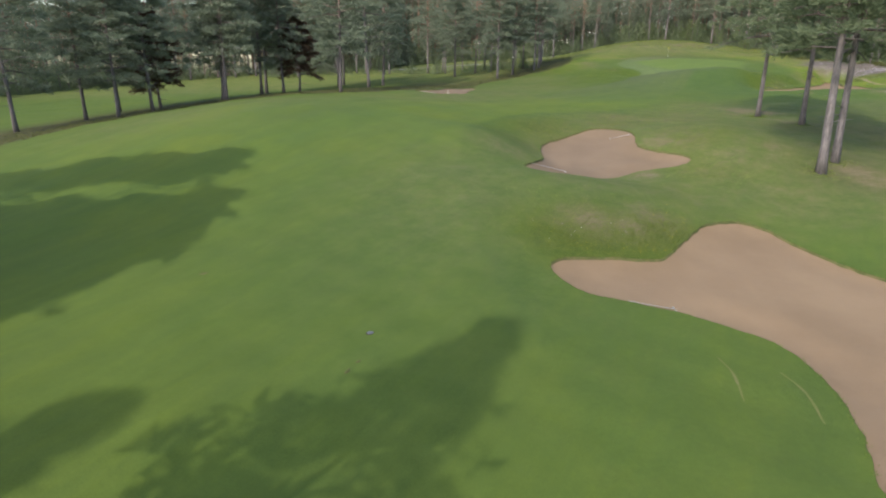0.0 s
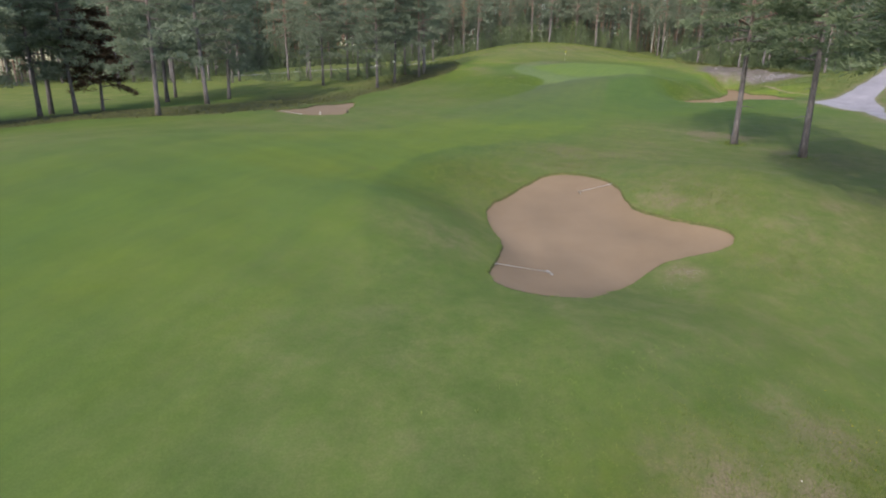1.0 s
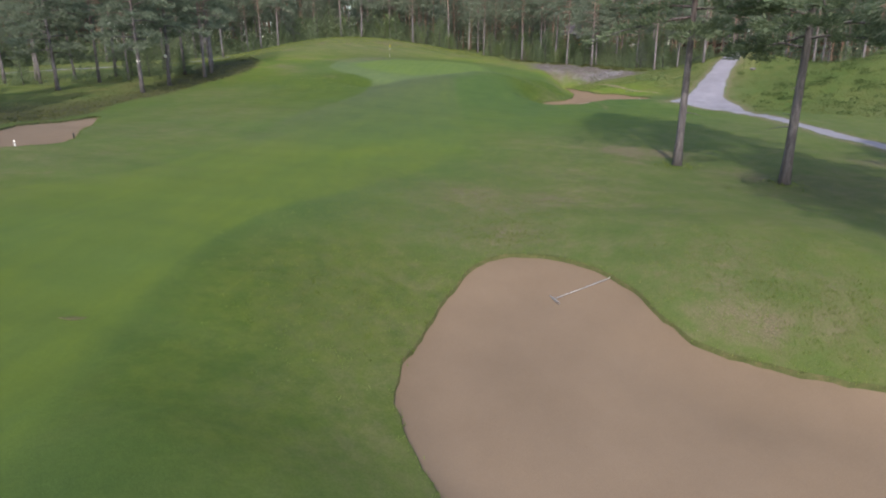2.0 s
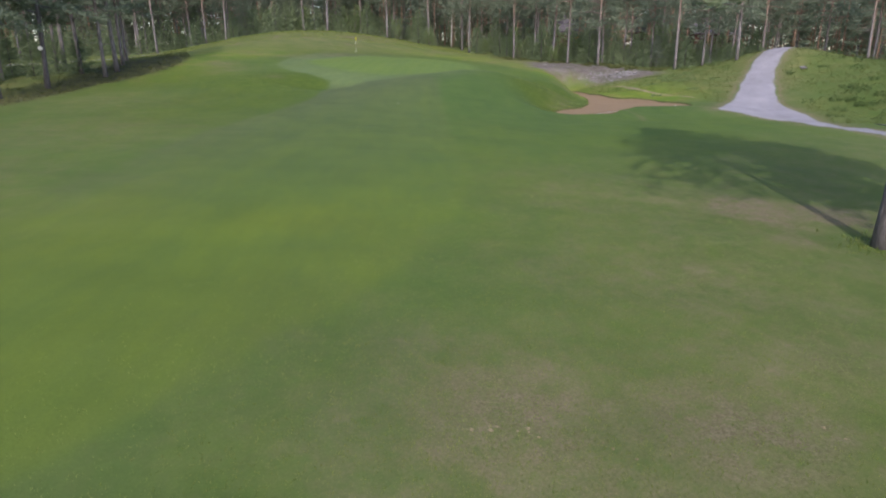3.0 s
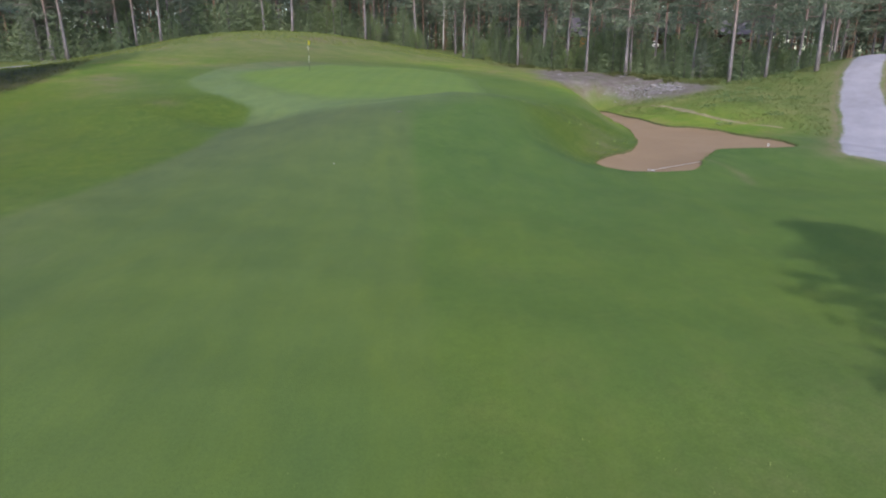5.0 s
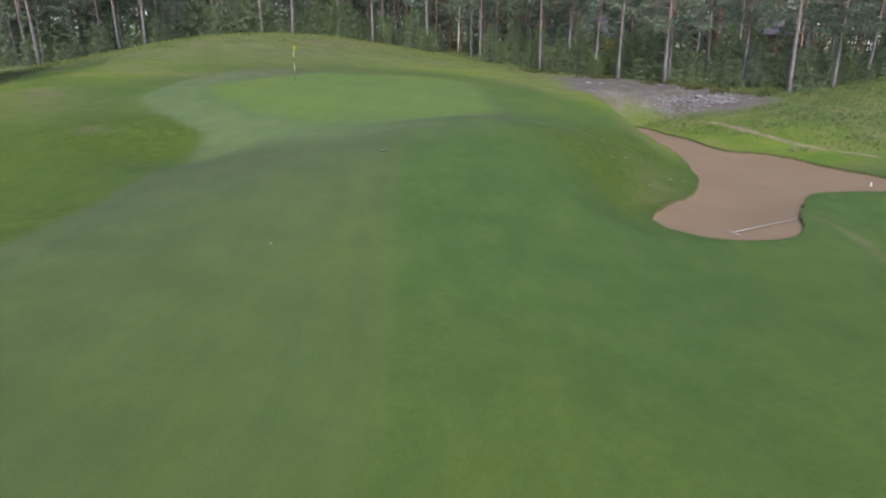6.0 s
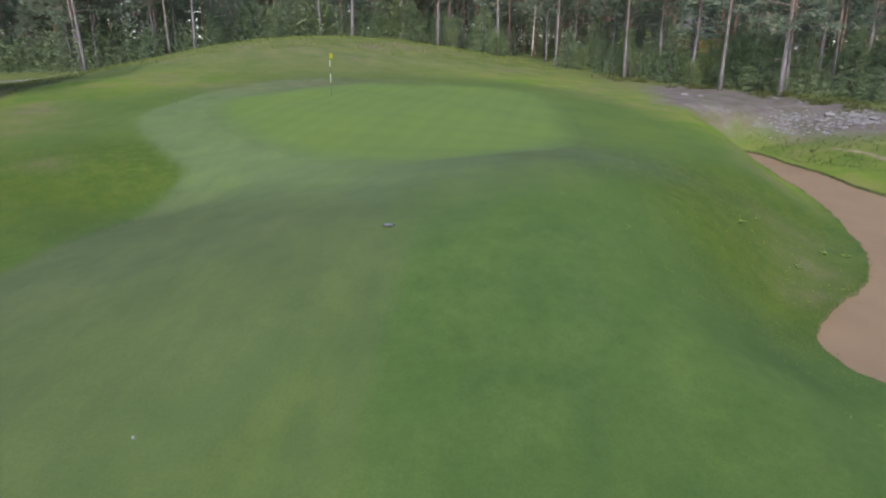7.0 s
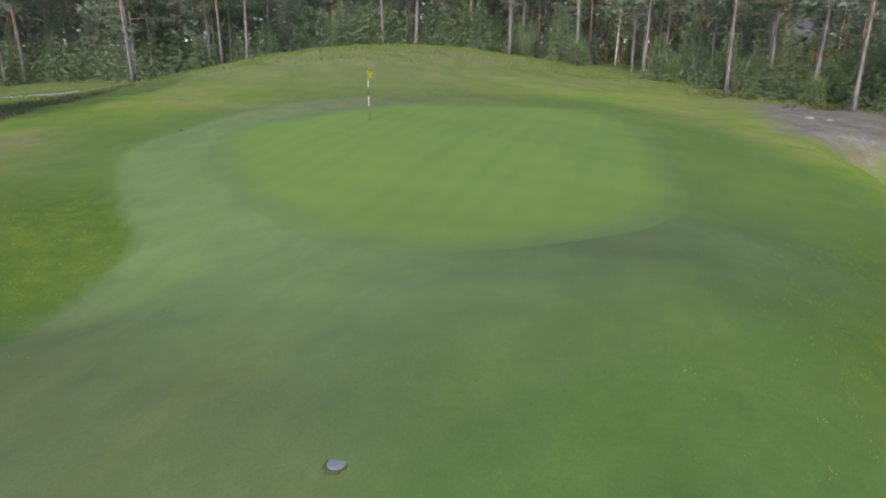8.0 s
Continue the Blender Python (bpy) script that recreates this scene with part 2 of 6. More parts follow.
def leaf_material(name, dark, light, through=0.3):
    m, nt, b = material(name)
    geo = nt.nodes.new("ShaderNodeNewGeometry")
    info = nt.nodes.new("ShaderNodeObjectInfo")
    v = maths(nt, "ADD", maths(nt, "MULTIPLY", geo.outputs["Random Per Island"], 0.7), maths(nt, "MULTIPLY", info.outputs["Random"], 0.3))
    c = ramp(nt, v, [(0.1, dark), (0.9, light)])
    nt.links.new(c, b.inputs["Base Color"])
    b.inputs["Roughness"].default_value = 0.7
    b.inputs["Specular IOR Level"].default_value = 0.2
    t = nt.nodes.new("ShaderNodeBsdfTranslucent")
    nt.links.new(c, t.inputs["Color"])
    mx = nt.nodes.new("ShaderNodeMixShader")
    mx.inputs[0].default_value = through
    nt.links.new(b.outputs[0], mx.inputs[1])
    nt.links.new(t.outputs[0], mx.inputs[2])
    nt.links.new(mx.outputs[0], nt.nodes["Material Output"].inputs["Surface"])
    return m


def gravel_material():
    """Pale gravel, packed in the wheel tracks, broken by soil and grass towards its edges."""
    m, nt, b = material("road_gravel")
    p = place(nt)
    big, small = noise_node(nt, 0.5, 6, 0.7, p), noise_node(nt, 26.0, 4, 0.75, p)
    c = ramp(nt, maths(nt, "ADD", maths(nt, "MULTIPLY", big, 0.55), maths(nt, "MULTIPLY", small, 0.45)), [(0.34, (0.165, 0.158, 0.178)), (0.5, (0.222, 0.215, 0.246)), (0.66, (0.285, 0.275, 0.31))])
    rim = nt.nodes.new("ShaderNodeVertexColor")
    rim.layer_name = "rim"
    ragged = maths(nt, "ADD", rim.outputs["Color"], maths(nt, "MULTIPLY", maths(nt, "SUBTRACT", noise_node(nt, 3.5, 6, 0.8, p), 0.5), 1.5))
    soil = ramp(nt, noise_node(nt, 1.6, 5, 0.7, p), [(0.38, (0.075, 0.110, 0.030)), (0.52, (0.110, 0.115, 0.052)), (0.66, (0.165, 0.145, 0.10))])
    c = mix(nt, ramp(nt, ragged, [(0.28, (0, 0, 0)), (0.62, (1, 1, 1))]), soil, c)
    nt.links.new(c, b.inputs["Base Color"])
    b.inputs["Roughness"].default_value = 0.95
    b.inputs["Specular IOR Level"].default_value = 0.2
    bump(nt, b, small, 0.6, 0.02)
    return m


TURF = turf_material()
PUTTING = green_material()
SAND = mottled("bunker_sand", (0.142, 0.105, 0.070), (0.172, 0.127, 0.086), (0.200, 0.149, 0.102), 0.22, 40.0, 0.95, 0.015, 0.5)
DRY_SAND = mottled("dry_sand", (0.166, 0.119, 0.074), (0.200, 0.143, 0.090), (0.230, 0.168, 0.107), 0.22, 40.0, 0.95, 0.015, 0.5)
RED_SAND = mottled("orange_sand", (0.178, 0.122, 0.073), (0.196, 0.136, 0.082), (0.216, 0.152, 0.094), 0.35, 40.0, 0.95, 0.015, 0.5)
SOIL = mottled("lip_soil", (0.05, 0.065, 0.02), (0.085, 0.095, 0.034), (0.14, 0.12, 0.06), 3.0, 30.0, 0.95, 0.03, 0.8)
GRAVEL = gravel_material()
DRIED = mottled("dried_grass", (0.085, 0.120, 0.03), (0.118, 0.136, 0.044), (0.155, 0.148, 0.066), 2.0, 25.0, 0.95, 0.01, 0.5)
TRACK = mottled("bare_track", (0.12, 0.115, 0.055), (0.18, 0.155, 0.09), (0.25, 0.21, 0.14), 1.2, 20.0, 0.95, 0.02, 0.6)
DARK_BARK = bark_material("forest_bark", (0.165, 0.150, 0.160), (0.30, 0.175, 0.115), 5.0, 12.0)
BARK = bark_material("pine_bark", (0.112, 0.102, 0.112), (0.30, 0.165, 0.10), 8.0, 16.0)
BIRCH = mottled("birch_bark", (0.25, 0.24, 0.22), (0.55, 0.54, 0.52), (0.72, 0.71, 0.69), 1.5, 9.0, 0.7, 0.01, 0.5)
NEEDLE = leaf_material("pine_needles", (0.140, 0.178, 0.130), (0.212, 0.256, 0.182), 0.38)
OPEN_NEEDLE = leaf_material("open_pine_needles", (0.100, 0.142, 0.086), (0.178, 0.222, 0.130), 0.3)
DARK_NEEDLE = leaf_material("dull_dark_needles", (0.050, 0.036, 0.028), (0.125, 0.078, 0.056), 0.2)
SPRUCE = leaf_material("spruce_needles", (0.130, 0.180, 0.104), (0.206, 0.262, 0.148), 0.38)
UNDER = leaf_material("bush_leaves", (0.122, 0.168, 0.096), (0.204, 0.255, 0.138), 0.38)
LEAF = leaf_material("birch_leaves", (0.110, 0.160, 0.064), (0.18, 0.245, 0.10), 0.38)
TWIG = mottled("young_bark", (0.09, 0.08, 0.07), (0.14, 0.13, 0.11), (0.22, 0.21, 0.19), 3.0, 14.0, 0.8, 0.01, 0.5)
WEED = leaf_material("grass_blades", (0.105, 0.170, 0.030), (0.215, 0.245, 0.080), 0.5)
BROADLEAF = leaf_material("broad_weed_leaf", (0.20, 0.30, 0.07), (0.30, 0.38, 0.12), 0.5)
BUSH = leaf_material("shrub_leaves", (0.044, 0.078, 0.026), (0.105, 0.148, 0.050), 0.35)
RIDGE = leaf_material("ridge_blades", (0.110, 0.175, 0.030), (0.24, 0.27, 0.075), 0.5)
MEADOW = leaf_material("meadow_blades", (0.085, 0.125, 0.034), (0.185, 0.195, 0.075), 0.5)
HEATHER = leaf_material("heather_blades", (0.055, 0.080, 0.026), (0.15, 0.155, 0.06), 0.4)
TIMBER = mottled("dark_timber", (0.05, 0.03, 0.025), (0.085, 0.05, 0.04), (0.13, 0.075, 0.06), 2.0, 20.0, 0.8, 0.01, 0.4)
ORANGE = mottled("orange_boards", (0.45, 0.20, 0.06), (0.55, 0.26, 0.08), (0.62, 0.31, 0.11), 2.0, 20.0, 0.8, 0.01, 0.4)
SLATE = mottled("roof_slate", (0.07, 0.066, 0.08), (0.11, 0.10, 0.12), (0.15, 0.14, 0.165), 1.5, 12.0, 0.8, 0.02, 0.5)
GLASS = plain("window_glass", (0.03, 0.035, 0.04), 0.08)
METAL = plain("rake_metal", (0.50, 0.51, 0.53), 0.45, 0.5)
LID = mottled("cover_lid", (0.075, 0.083, 0.098), (0.105, 0.115, 0.135), (0.15, 0.16, 0.18), 6.0, 40.0, 0.6, 0.005, 0.4)
WHITE = plain("white_paint", (0.80, 0.80, 0.78), 0.5)
BLACK = plain("black_paint", (0.03, 0.03, 0.03), 0.5)
YELLOW = plain("yellow_cloth", (0.44, 0.40, 0.02), 0.8)
CHIP = mottled("pale_chips", (0.15, 0.145, 0.13), (0.21, 0.20, 0.185), (0.29, 0.28, 0.27), 3.0, 30.0, 0.9, 0.01, 0.4)
DAMP = mottled("damp_soil", (0.028, 0.032, 0.018), (0.046, 0.048, 0.026), (0.075, 0.068, 0.042), 6.0, 40.0, 0.95, 0.01, 0.6)
STONE = mottled("grey_stone", (0.13, 0.125, 0.13), (0.19, 0.18, 0.185), (0.27, 0.26, 0.27), 1.5, 14.0, 0.9, 0.04, 0.8)


# ---- the lie of the land ----
BASE = (3.286, 2.6, 9.134, -1.24, 3.513, -0.601)
MOUNDS = [
    (7.8, 28.8, 4.1, 0.68),
    (2.9, 39, 2.9, 1.09),
    (9.9, 48.9, 3.4, 0.08),
    (18.5, 41.3, 4.2, 1.15),
    (7.9, 39, 4.8, -1.72),
    (12.2, 17.8, 7, -1.16),
    (37.8, 99.9, 9.1, 0.91),
    (35.3, 124.1, 8.3, 1.65),
    (24.6, 91.7, 4, -0.12),
    (45.2, 78.7, 5.3, -1.56),
    (40.2, 83.3, 3.9, 1.57),
    (63.2, 96.1, 8.1, -0.15),
    (70.1, 119.1, 10.1, -0.67),
    (78.4, 82.2, 5.1, 2.83),
    (56.8, 71.2, 6.8, -1.46),
    (-3.8, 69.9, 7.4, 0.86),
    (-18.4, 69.6, 9.1, 0.76),
    (47.7, 136.2, 12.5, 2.96),
    (33.3, 73.1, 6.1, -0.46),
    (20.5, 109.3, 7.9, 1.14),
    (32.4, 82.4, 3.9, 1.00),
    (28, 50, 7, 0.01),
    (-11.9, 44.1, 12.7, 3.01),
    (18.2, 27.6, 6.9, -0.80),
]

KNOLLS = [(7.0, 31.4, 1.6, 0.16), (81.0, 61.0, 9.0, 5.0), (28.4, 90.2, 1.8, -0.6), (24.6, 93.2, 2.5, 0.4)]


def land(x, y):
    """The height of the turf at a place."""
    x, y = np.asarray(x, float), np.asarray(y, float)
    u, v = 1.4 * np.tanh((x - 20) / 140), 1.6 * np.tanh((y - 60) / 160)
    z = BASE[0] + BASE[1] * u + BASE[2] * v + BASE[3] * u * u + BASE[4] * u * v + BASE[5] * v * v
    for cx, cy, s, a in MOUNDS + KNOLLS:
        z = z + a * np.exp(-((x - cx) ** 2 + (y - cy) ** 2) / (2 * s * s))
    return hollow(x, y, z) + ripple(x, y)


GREENSIDE = [(59.9, 96.6), (60.9, 97.4), (61.2, 96.4), (59.4, 92.2), (57.2, 88.2), (56.2, 86.2), (56.3, 84.2), (56.3, 82.4), (55.7, 80.6), (55.0, 78.8), (54.2, 77.0), (52.9, 75.8), (51.2, 76.1), (50.0, 76.9), (48.8, 77.4),
             (47.2, 77.0), (45.1, 76.0), (43.0, 74.9), (41.5, 74.9), (40.6, 75.7), (40.2, 76.8), (40.2, 77.8), (41.0, 78.7), (42.6, 79.4), (44.7, 80.0), (46.9, 81.2), (49.4, 83.4), (53.3, 87.5), (57.6, 93.0)]


def hollow(x, y, z):
    """Sinks the greenside bunker's floor to one gently rising plane, with steep turf banks round it."""
    ring = np.array(GREENSIDE)
    z, shape = np.atleast_1d(z).astype(float).ravel(), np.shape(z)
    px, py = np.broadcast_to(x, shape).ravel(), np.broadcast_to(y, shape).ravel()
    near = np.where((px > 31) & (px < 72) & (py > 65) & (py < 108))[0]
    if len(near):
        px, py = px[near], py[near]
        out = np.where(inside(ring, px, py), 0.0, distance(ring, px, py)[0])
        behind = np.clip((px - 50 - 0.75 * (py - 82)) / 4, 0, 1)
        reach = 1.9 + 2.4 * behind
        w = np.exp(-(out / reach) ** 2)
        z[near] = z[near] * (1 - w) + w * (4.62 + 0.018 * (px - 44) + 0.024 * (py - 77))
    return z.reshape(shape) if shape else z[0]


def ripple(x, y):
    """Small unevenness of the turf, a few centimetres."""
    return (0.022 * np.sin(1.1 * x + 0.7 * y) + 0.020 * np.sin(-0.8 * x + 1.3 * y + 1.0)
            + 0.012 * np.sin(2.3 * x - 1.1 * y + 2.0) + 0.010 * np.sin(1.7 * x + 2.6 * y + 0.5))


def smooth_ring(points, step=0.25):
    """A closed rounded outline through the given points."""
    p = np.array(points, float)
    n = len(p)
    out = []
    for i in range(n):
        a, b, c, d = p[i - 1], p[i], p[(i + 1) % n], p[(i + 2) % n]
        k = max(2, int(np.linalg.norm(c - b) / step))
        for j in range(k):
            t = j / k
            out.append(0.5 * (2 * b + (c - a) * t + (2 * a - 5 * b + 4 * c - d) * t * t + (3 * b - a - 3 * c + d) * t ** 3))
    return np.array(out)


def smooth_line(points, step=0.5):
    p = np.array(points, float)
    p = np.vstack([2 * p[0] - p[1], p, 2 * p[-1] - p[-2]])
    out = []
    for i in range(1, len(p) - 2):
        a, b, c, d = p[i - 1: i + 3]
        k = max(2, int(np.linalg.norm(c - b) / step))
        for j in range(k):
            t = j / k
            out.append(0.5 * (2 * b + (c - a) * t + (2 * a - 5 * b + 4 * c - d) * t * t + (3 * b - a - 3 * c + d) * t ** 3))
    out.append(p[-2])
    return np.array(out)


def inside(ring, x, y):
    """Whether places lie inside a closed outline."""
    x, y = np.asarray(x, float), np.asarray(y, float)
    odd = np.zeros(x.shape, bool)
    for (ax, ay), (bx, by) in zip(ring, np.roll(ring, -1, 0)):
        if ay == by:
            continue
        cross = ((ay > y) != (by > y)) & (x < (bx - ax) * (y - ay) / (by - ay) + ax)
        odd ^= cross
    return odd


def distance(ring, x, y, closed=True):
    """Distance to an outline and the nearest point of it."""
    x, y = np.asarray(x, float).ravel(), np.asarray(y, float).ravel()
    best, nx, ny = np.full(x.shape, 1e9), np.zeros_like(x), np.zeros_like(x)
    pairs = zip(ring, np.roll(ring, -1, 0)) if closed else zip(ring[:-1], ring[1:])
    for a, b in pairs:
        d = b - a
        t = np.clip(((x - a[0]) * d[0] + (y - a[1]) * d[1]) / max(d @ d, 1e-9), 0, 1)
        px, py = a[0] + t * d[0], a[1] + t * d[1]
        r = np.hypot(x - px, y - py)
        near = r < best
        best[near], nx[near], ny[near] = r[near], px[near], py[near]
    return best, nx, ny


BUNKERS = {
    "near": smooth_ring([(4.0, 20.7), (4.5, 21.6), (6.2, 22.2), (8.4, 22.5), (9.4, 23.2), (10.5, 24.6), (12.0, 26.3), (14.0, 27.4), (15.1, 26.9), (15.7, 25.3), (16.4, 23.5), (17.3, 21.7),
                         (18.2, 18.0), (17.0, 13.5), (13.5, 10.0), (10.6, 8.6), (8.9, 9.7), (9.8, 11.9), (10.5, 14.0), (10.6, 16.3), (9.6, 17.7), (8.0, 18.5), (6.3, 18.8), (4.9, 19.3)]),
    "middle": smooth_ring([(12.8, 46.3), (13.7, 45.2), (13.9, 43.7), (13.5, 41.5), (14.0, 39.8), (15.0, 38.3), (15.6, 37.4), (15.1, 36.6), (14.2, 36.4), (12.6, 36.5), (11.3, 36.0), (8.9, 34.2),
                           (7.4, 32.9), (5.7, 33.0), (4.9, 33.6), (4.8, 34.7), (5.2, 35.8), (6.1, 37.6), (6.6, 39.2), (7.0, 42.5), (8.5, 44.3), (10.3, 45.7), (11.6, 46.4)]),
    "far": smooth_ring([(-3.2, 66.4), (-1.2, 68.8), (0.3, 72.6), (3.8, 78.3), (3.6, 73.5), (3.1, 70.5), (2.3, 66.3), (0.2, 64.3), (-1.9, 65.0)]),
    "greenside": smooth_ring(GREENSIDE),
}
for ring in BUNKERS.values():
    s = np.arange(len(ring))
    step = np.roll(ring, -1, 0) - np.roll(ring, 1, 0)
    ragged = 0.03 * np.sin(0.9 * s + 2 * np.sin(0.37 * s)) + 0.02 * np.sin(2.3 * s + np.sin(0.8 * s))
    ring += np.stack([step[:, 1], -step[:, 0]], -1) / np.linalg.norm(step, axis=1)[:, None] * ragged[:, None]
FAIRWAY = smooth_ring([(-2, -12), (2, 4), (3.2, 12), (1.8, 20), (0.8, 28), (1.0, 36), (2.5, 44), (6.5, 51), (12.3, 54.8), (16.5, 57.2), (19.0, 59.2), (21.0, 61.3), (24.5, 66.5), (27.2, 71.5), (29.3, 74.9),
                       (32.3, 80.3), (34.6, 83.2), (38.4, 84.2), (42.8, 85.8), (46.2, 90.2), (49.6, 97.0), (52.2, 103.5), (52.0, 107.2), (48.5, 109.2), (43, 110.9), (37, 110.8), (34, 109.2), (31.4, 106.0), (29.4, 103.2),
                       (28.1, 100.0), (28.5, 96.5), (29.1, 94.0), (29.6, 92.5), (29.2, 91.4), (27.9, 88.9), (26.3, 85.9), (23.6, 82.5), (17.4, 76.8), (12.7, 70.4), (8.7, 64.5), (4, 59), (-6, 52), (-17, 44), (-24, 30), (-26, 10), (-25, -12)], 0.6)
GREEN = smooth_ring([(30.9, 100.4), (31.9, 103.7), (34.8, 105.8), (39.7, 108.6), (45.4, 108.9), (50.4, 108.0), (51.5, 104.8), (49.2, 99.4), (46.2, 94.3), (44.4, 91.3), (42.2, 89.2), (39.6, 87.8), (37.2, 87.6),
                     (35.0, 88.8), (33.5, 90.8), (32.2, 93.4), (31.2, 96.8)])
HEATH = smooth_ring([(67.5, 111.5), (64.6, 109.6), (60.8, 104.2), (58.2, 100.6), (60.3, 99.2), (63.0, 97.8), (63.8, 94.5), (64.0, 91.2), (66.0, 90.0), (68.5, 90.5), (70.5, 95.0), (71.0, 104.0), (70.5, 110.5)], 0.6)
def strip_ring(line, widths):
    """The outline of a track along a line."""
    p = smooth_line(line, 1.0 if min(widths) > 0.2 else 0.2)
    w = np.interp(np.linspace(0, 1, len(p)), np.linspace(0, 1, len(widths)), widths)
    d = np.gradient(p, axis=0)
    n = np.stack([-d[:, 1], d[:, 0]], -1) / np.linalg.norm(d, axis=1)[:, None]
    wob = min(0.06, 0.25 * min(widths)) * np.sin(np.arange(len(p)) * 1.7) * 1.0 + min(0.06, 0.25 * min(widths)) * np.sin(np.arange(len(p)) * 0.61)
    return np.vstack([p + n * (w / 2 + wob)[:, None], (p - n * (w / 2 + wob[::-1])[:, None])[::-1]])


ROAD = strip_ring([(54.0, 71.4), (58.3, 73.9), (63.3, 76.65), (67.8, 79.1), (72.35, 81.35), (77.0, 82.6), (82.0, 83.2), (88.0, 82.4), (96.0, 80.0)], [5.4, 3.7, 3.0, 2.8, 2.7, 2.6])
SIDE = strip_ring([(61.0, 74.6), (58.6, 70.9), (55.5, 67.6), (50.0, 62.0), (46.3, 57.0), (43.5, 51.5), (40.5, 44.0), (38.5, 34.0), (38, 20)], [2.6, 2.0, 1.9, 1.9])
WORN = [[(45.2, 75.8), (44.9, 74.4), (43.5, 72.8)], [(-2.3, 58.7), (-0.7, 59.2)], [(0.4, 59.0), (1.7, 59.1)], [(5.2, 39.0), (4.3, 37.4), (3.8, 36.1)], [(3.4, 38.2), (3.6, 36.6)]]
DRY = [  # x, y, reach, strength: worn and dry places
    (6.5, 25.2, 1.3, 1.0), (8.2, 24.9, 1.1, 1.0), (12.3, 35.4, 1.0, 1.0), (14.6, 41.0, 1.2, 0.9), (18.2, 36.0, 2.2, 0.7), (9.5, 26.3, 1.3, 0.9), (13.5, 47.8, 1.6, 0.9), (15.8, 42.5, 2.2, 0.75), (16.5, 39.6, 1.8, 0.8), (16.2, 35.0, 2.0, 0.7), (15.2, 50.2, 2.8, 0.82), (13.4, 47.6, 2.2, 0.85), (27.0, 55.2, 1.3, 1.0), (25.9, 53.8, 0.9, 0.9), (18.1, 49.4, 0.35, 1.0), (37.4, 48.6, 1.6, 0.9), (21.0, 38.0, 1.0, 0.9), (24.2, 34.2, 1.6, 1.0), (14.9, 40.5, 0.9, 1.0),
    (18.5, 49.5, 2.2, 0.75), (21.5, 53.5, 3.0, 0.7), (25.0, 59.0, 2.6, 0.6), (27.0, 56.5, 2.2, 0.8), (3.6, 37.0, 1.7, 0.6),
    (-14, 50, 5, 0.45), (-5, 57, 4, 0.4), (-20, 43, 5, 0.4), (1, 63, 3.5, 0.6), (6, 70, 4, 0.55), (11, 78, 4.5, 0.5), (13, 89, 4, 0.45), (20.5, 37, 3.5, 0.5), (22, 44, 3.5, 0.5), (19, 32, 3.5, 0.55), (39.1, 121.5, 0.9, 1), (30.1, 121.2, 0.8, 1), (24, 103.3, 1.2, 1), (33.1, 108.5, 2.2, 0.6), (37.4, 109.2, 2.2, 0.6), (54.4, 127.5, 2, 0.8), (74.4, 141.4, 1.6, 0.8), (41, 118, 8, 0.45), (57.5, 106, 3, 0.6), (56.5, 100, 2.0, 0.6), (60, 109, 3, 0.7), (66.0, 114.0, 1.8, 0.85), (68.8, 118.0, 1.8, 0.8), (62.5, 110.5, 1.6, 0.8), (57.2, 118.4, 1.2, 0.9), (43.3, 118.4, 1.0, 0.95), (29.8, 112.3, 1.5, 0.7), (24.5, 33.0, 2.0, 0.95), (28.6, 50.0, 1.8, 0.8), (32, 47, 4, 0.6), (25.6, 93.6, 0.5, 0.8), (46.5, 124.5, 2.0, 1.0), (50.0, 126.5, 2.2, 1.0), (35.6, 122.8, 0.9, 1.0), (27.4, 56.0, 1.3, 1.3), (29.0, 54.6, 1.2, 1.2), (15.0, 51.8, 2.0, 0.95), (17.2, 50.2, 2.0, 0.95), (20.0, 50.2, 2.0, 0.8), (44.2, 80.9, 0.8, 0.6), (45.8, 82.7, 0.9, 0.5), (42.5, 79.8, 0.6, 0.6), (51.0, 87.5, 1.2, 0.5), (24.0, 100.5, 2.0, 0.5), (0.0, 60.5, 2.6, 0.5),
]


def extent(inner, outer, step, reach):
    """Grid lines: even inside, then wider and wider out to the horizon."""
    core = list(np.arange(inner, outer + step / 2, step))
    d, lo, hi = step, [], []
    a, b = core[0], core[-1]
    while a > -reach or b < reach:
        d *= 1.22
        a, b = a - d, b + d
        lo.append(a)
        hi.append(b)
    return np.array(lo[::-1] + core + hi)


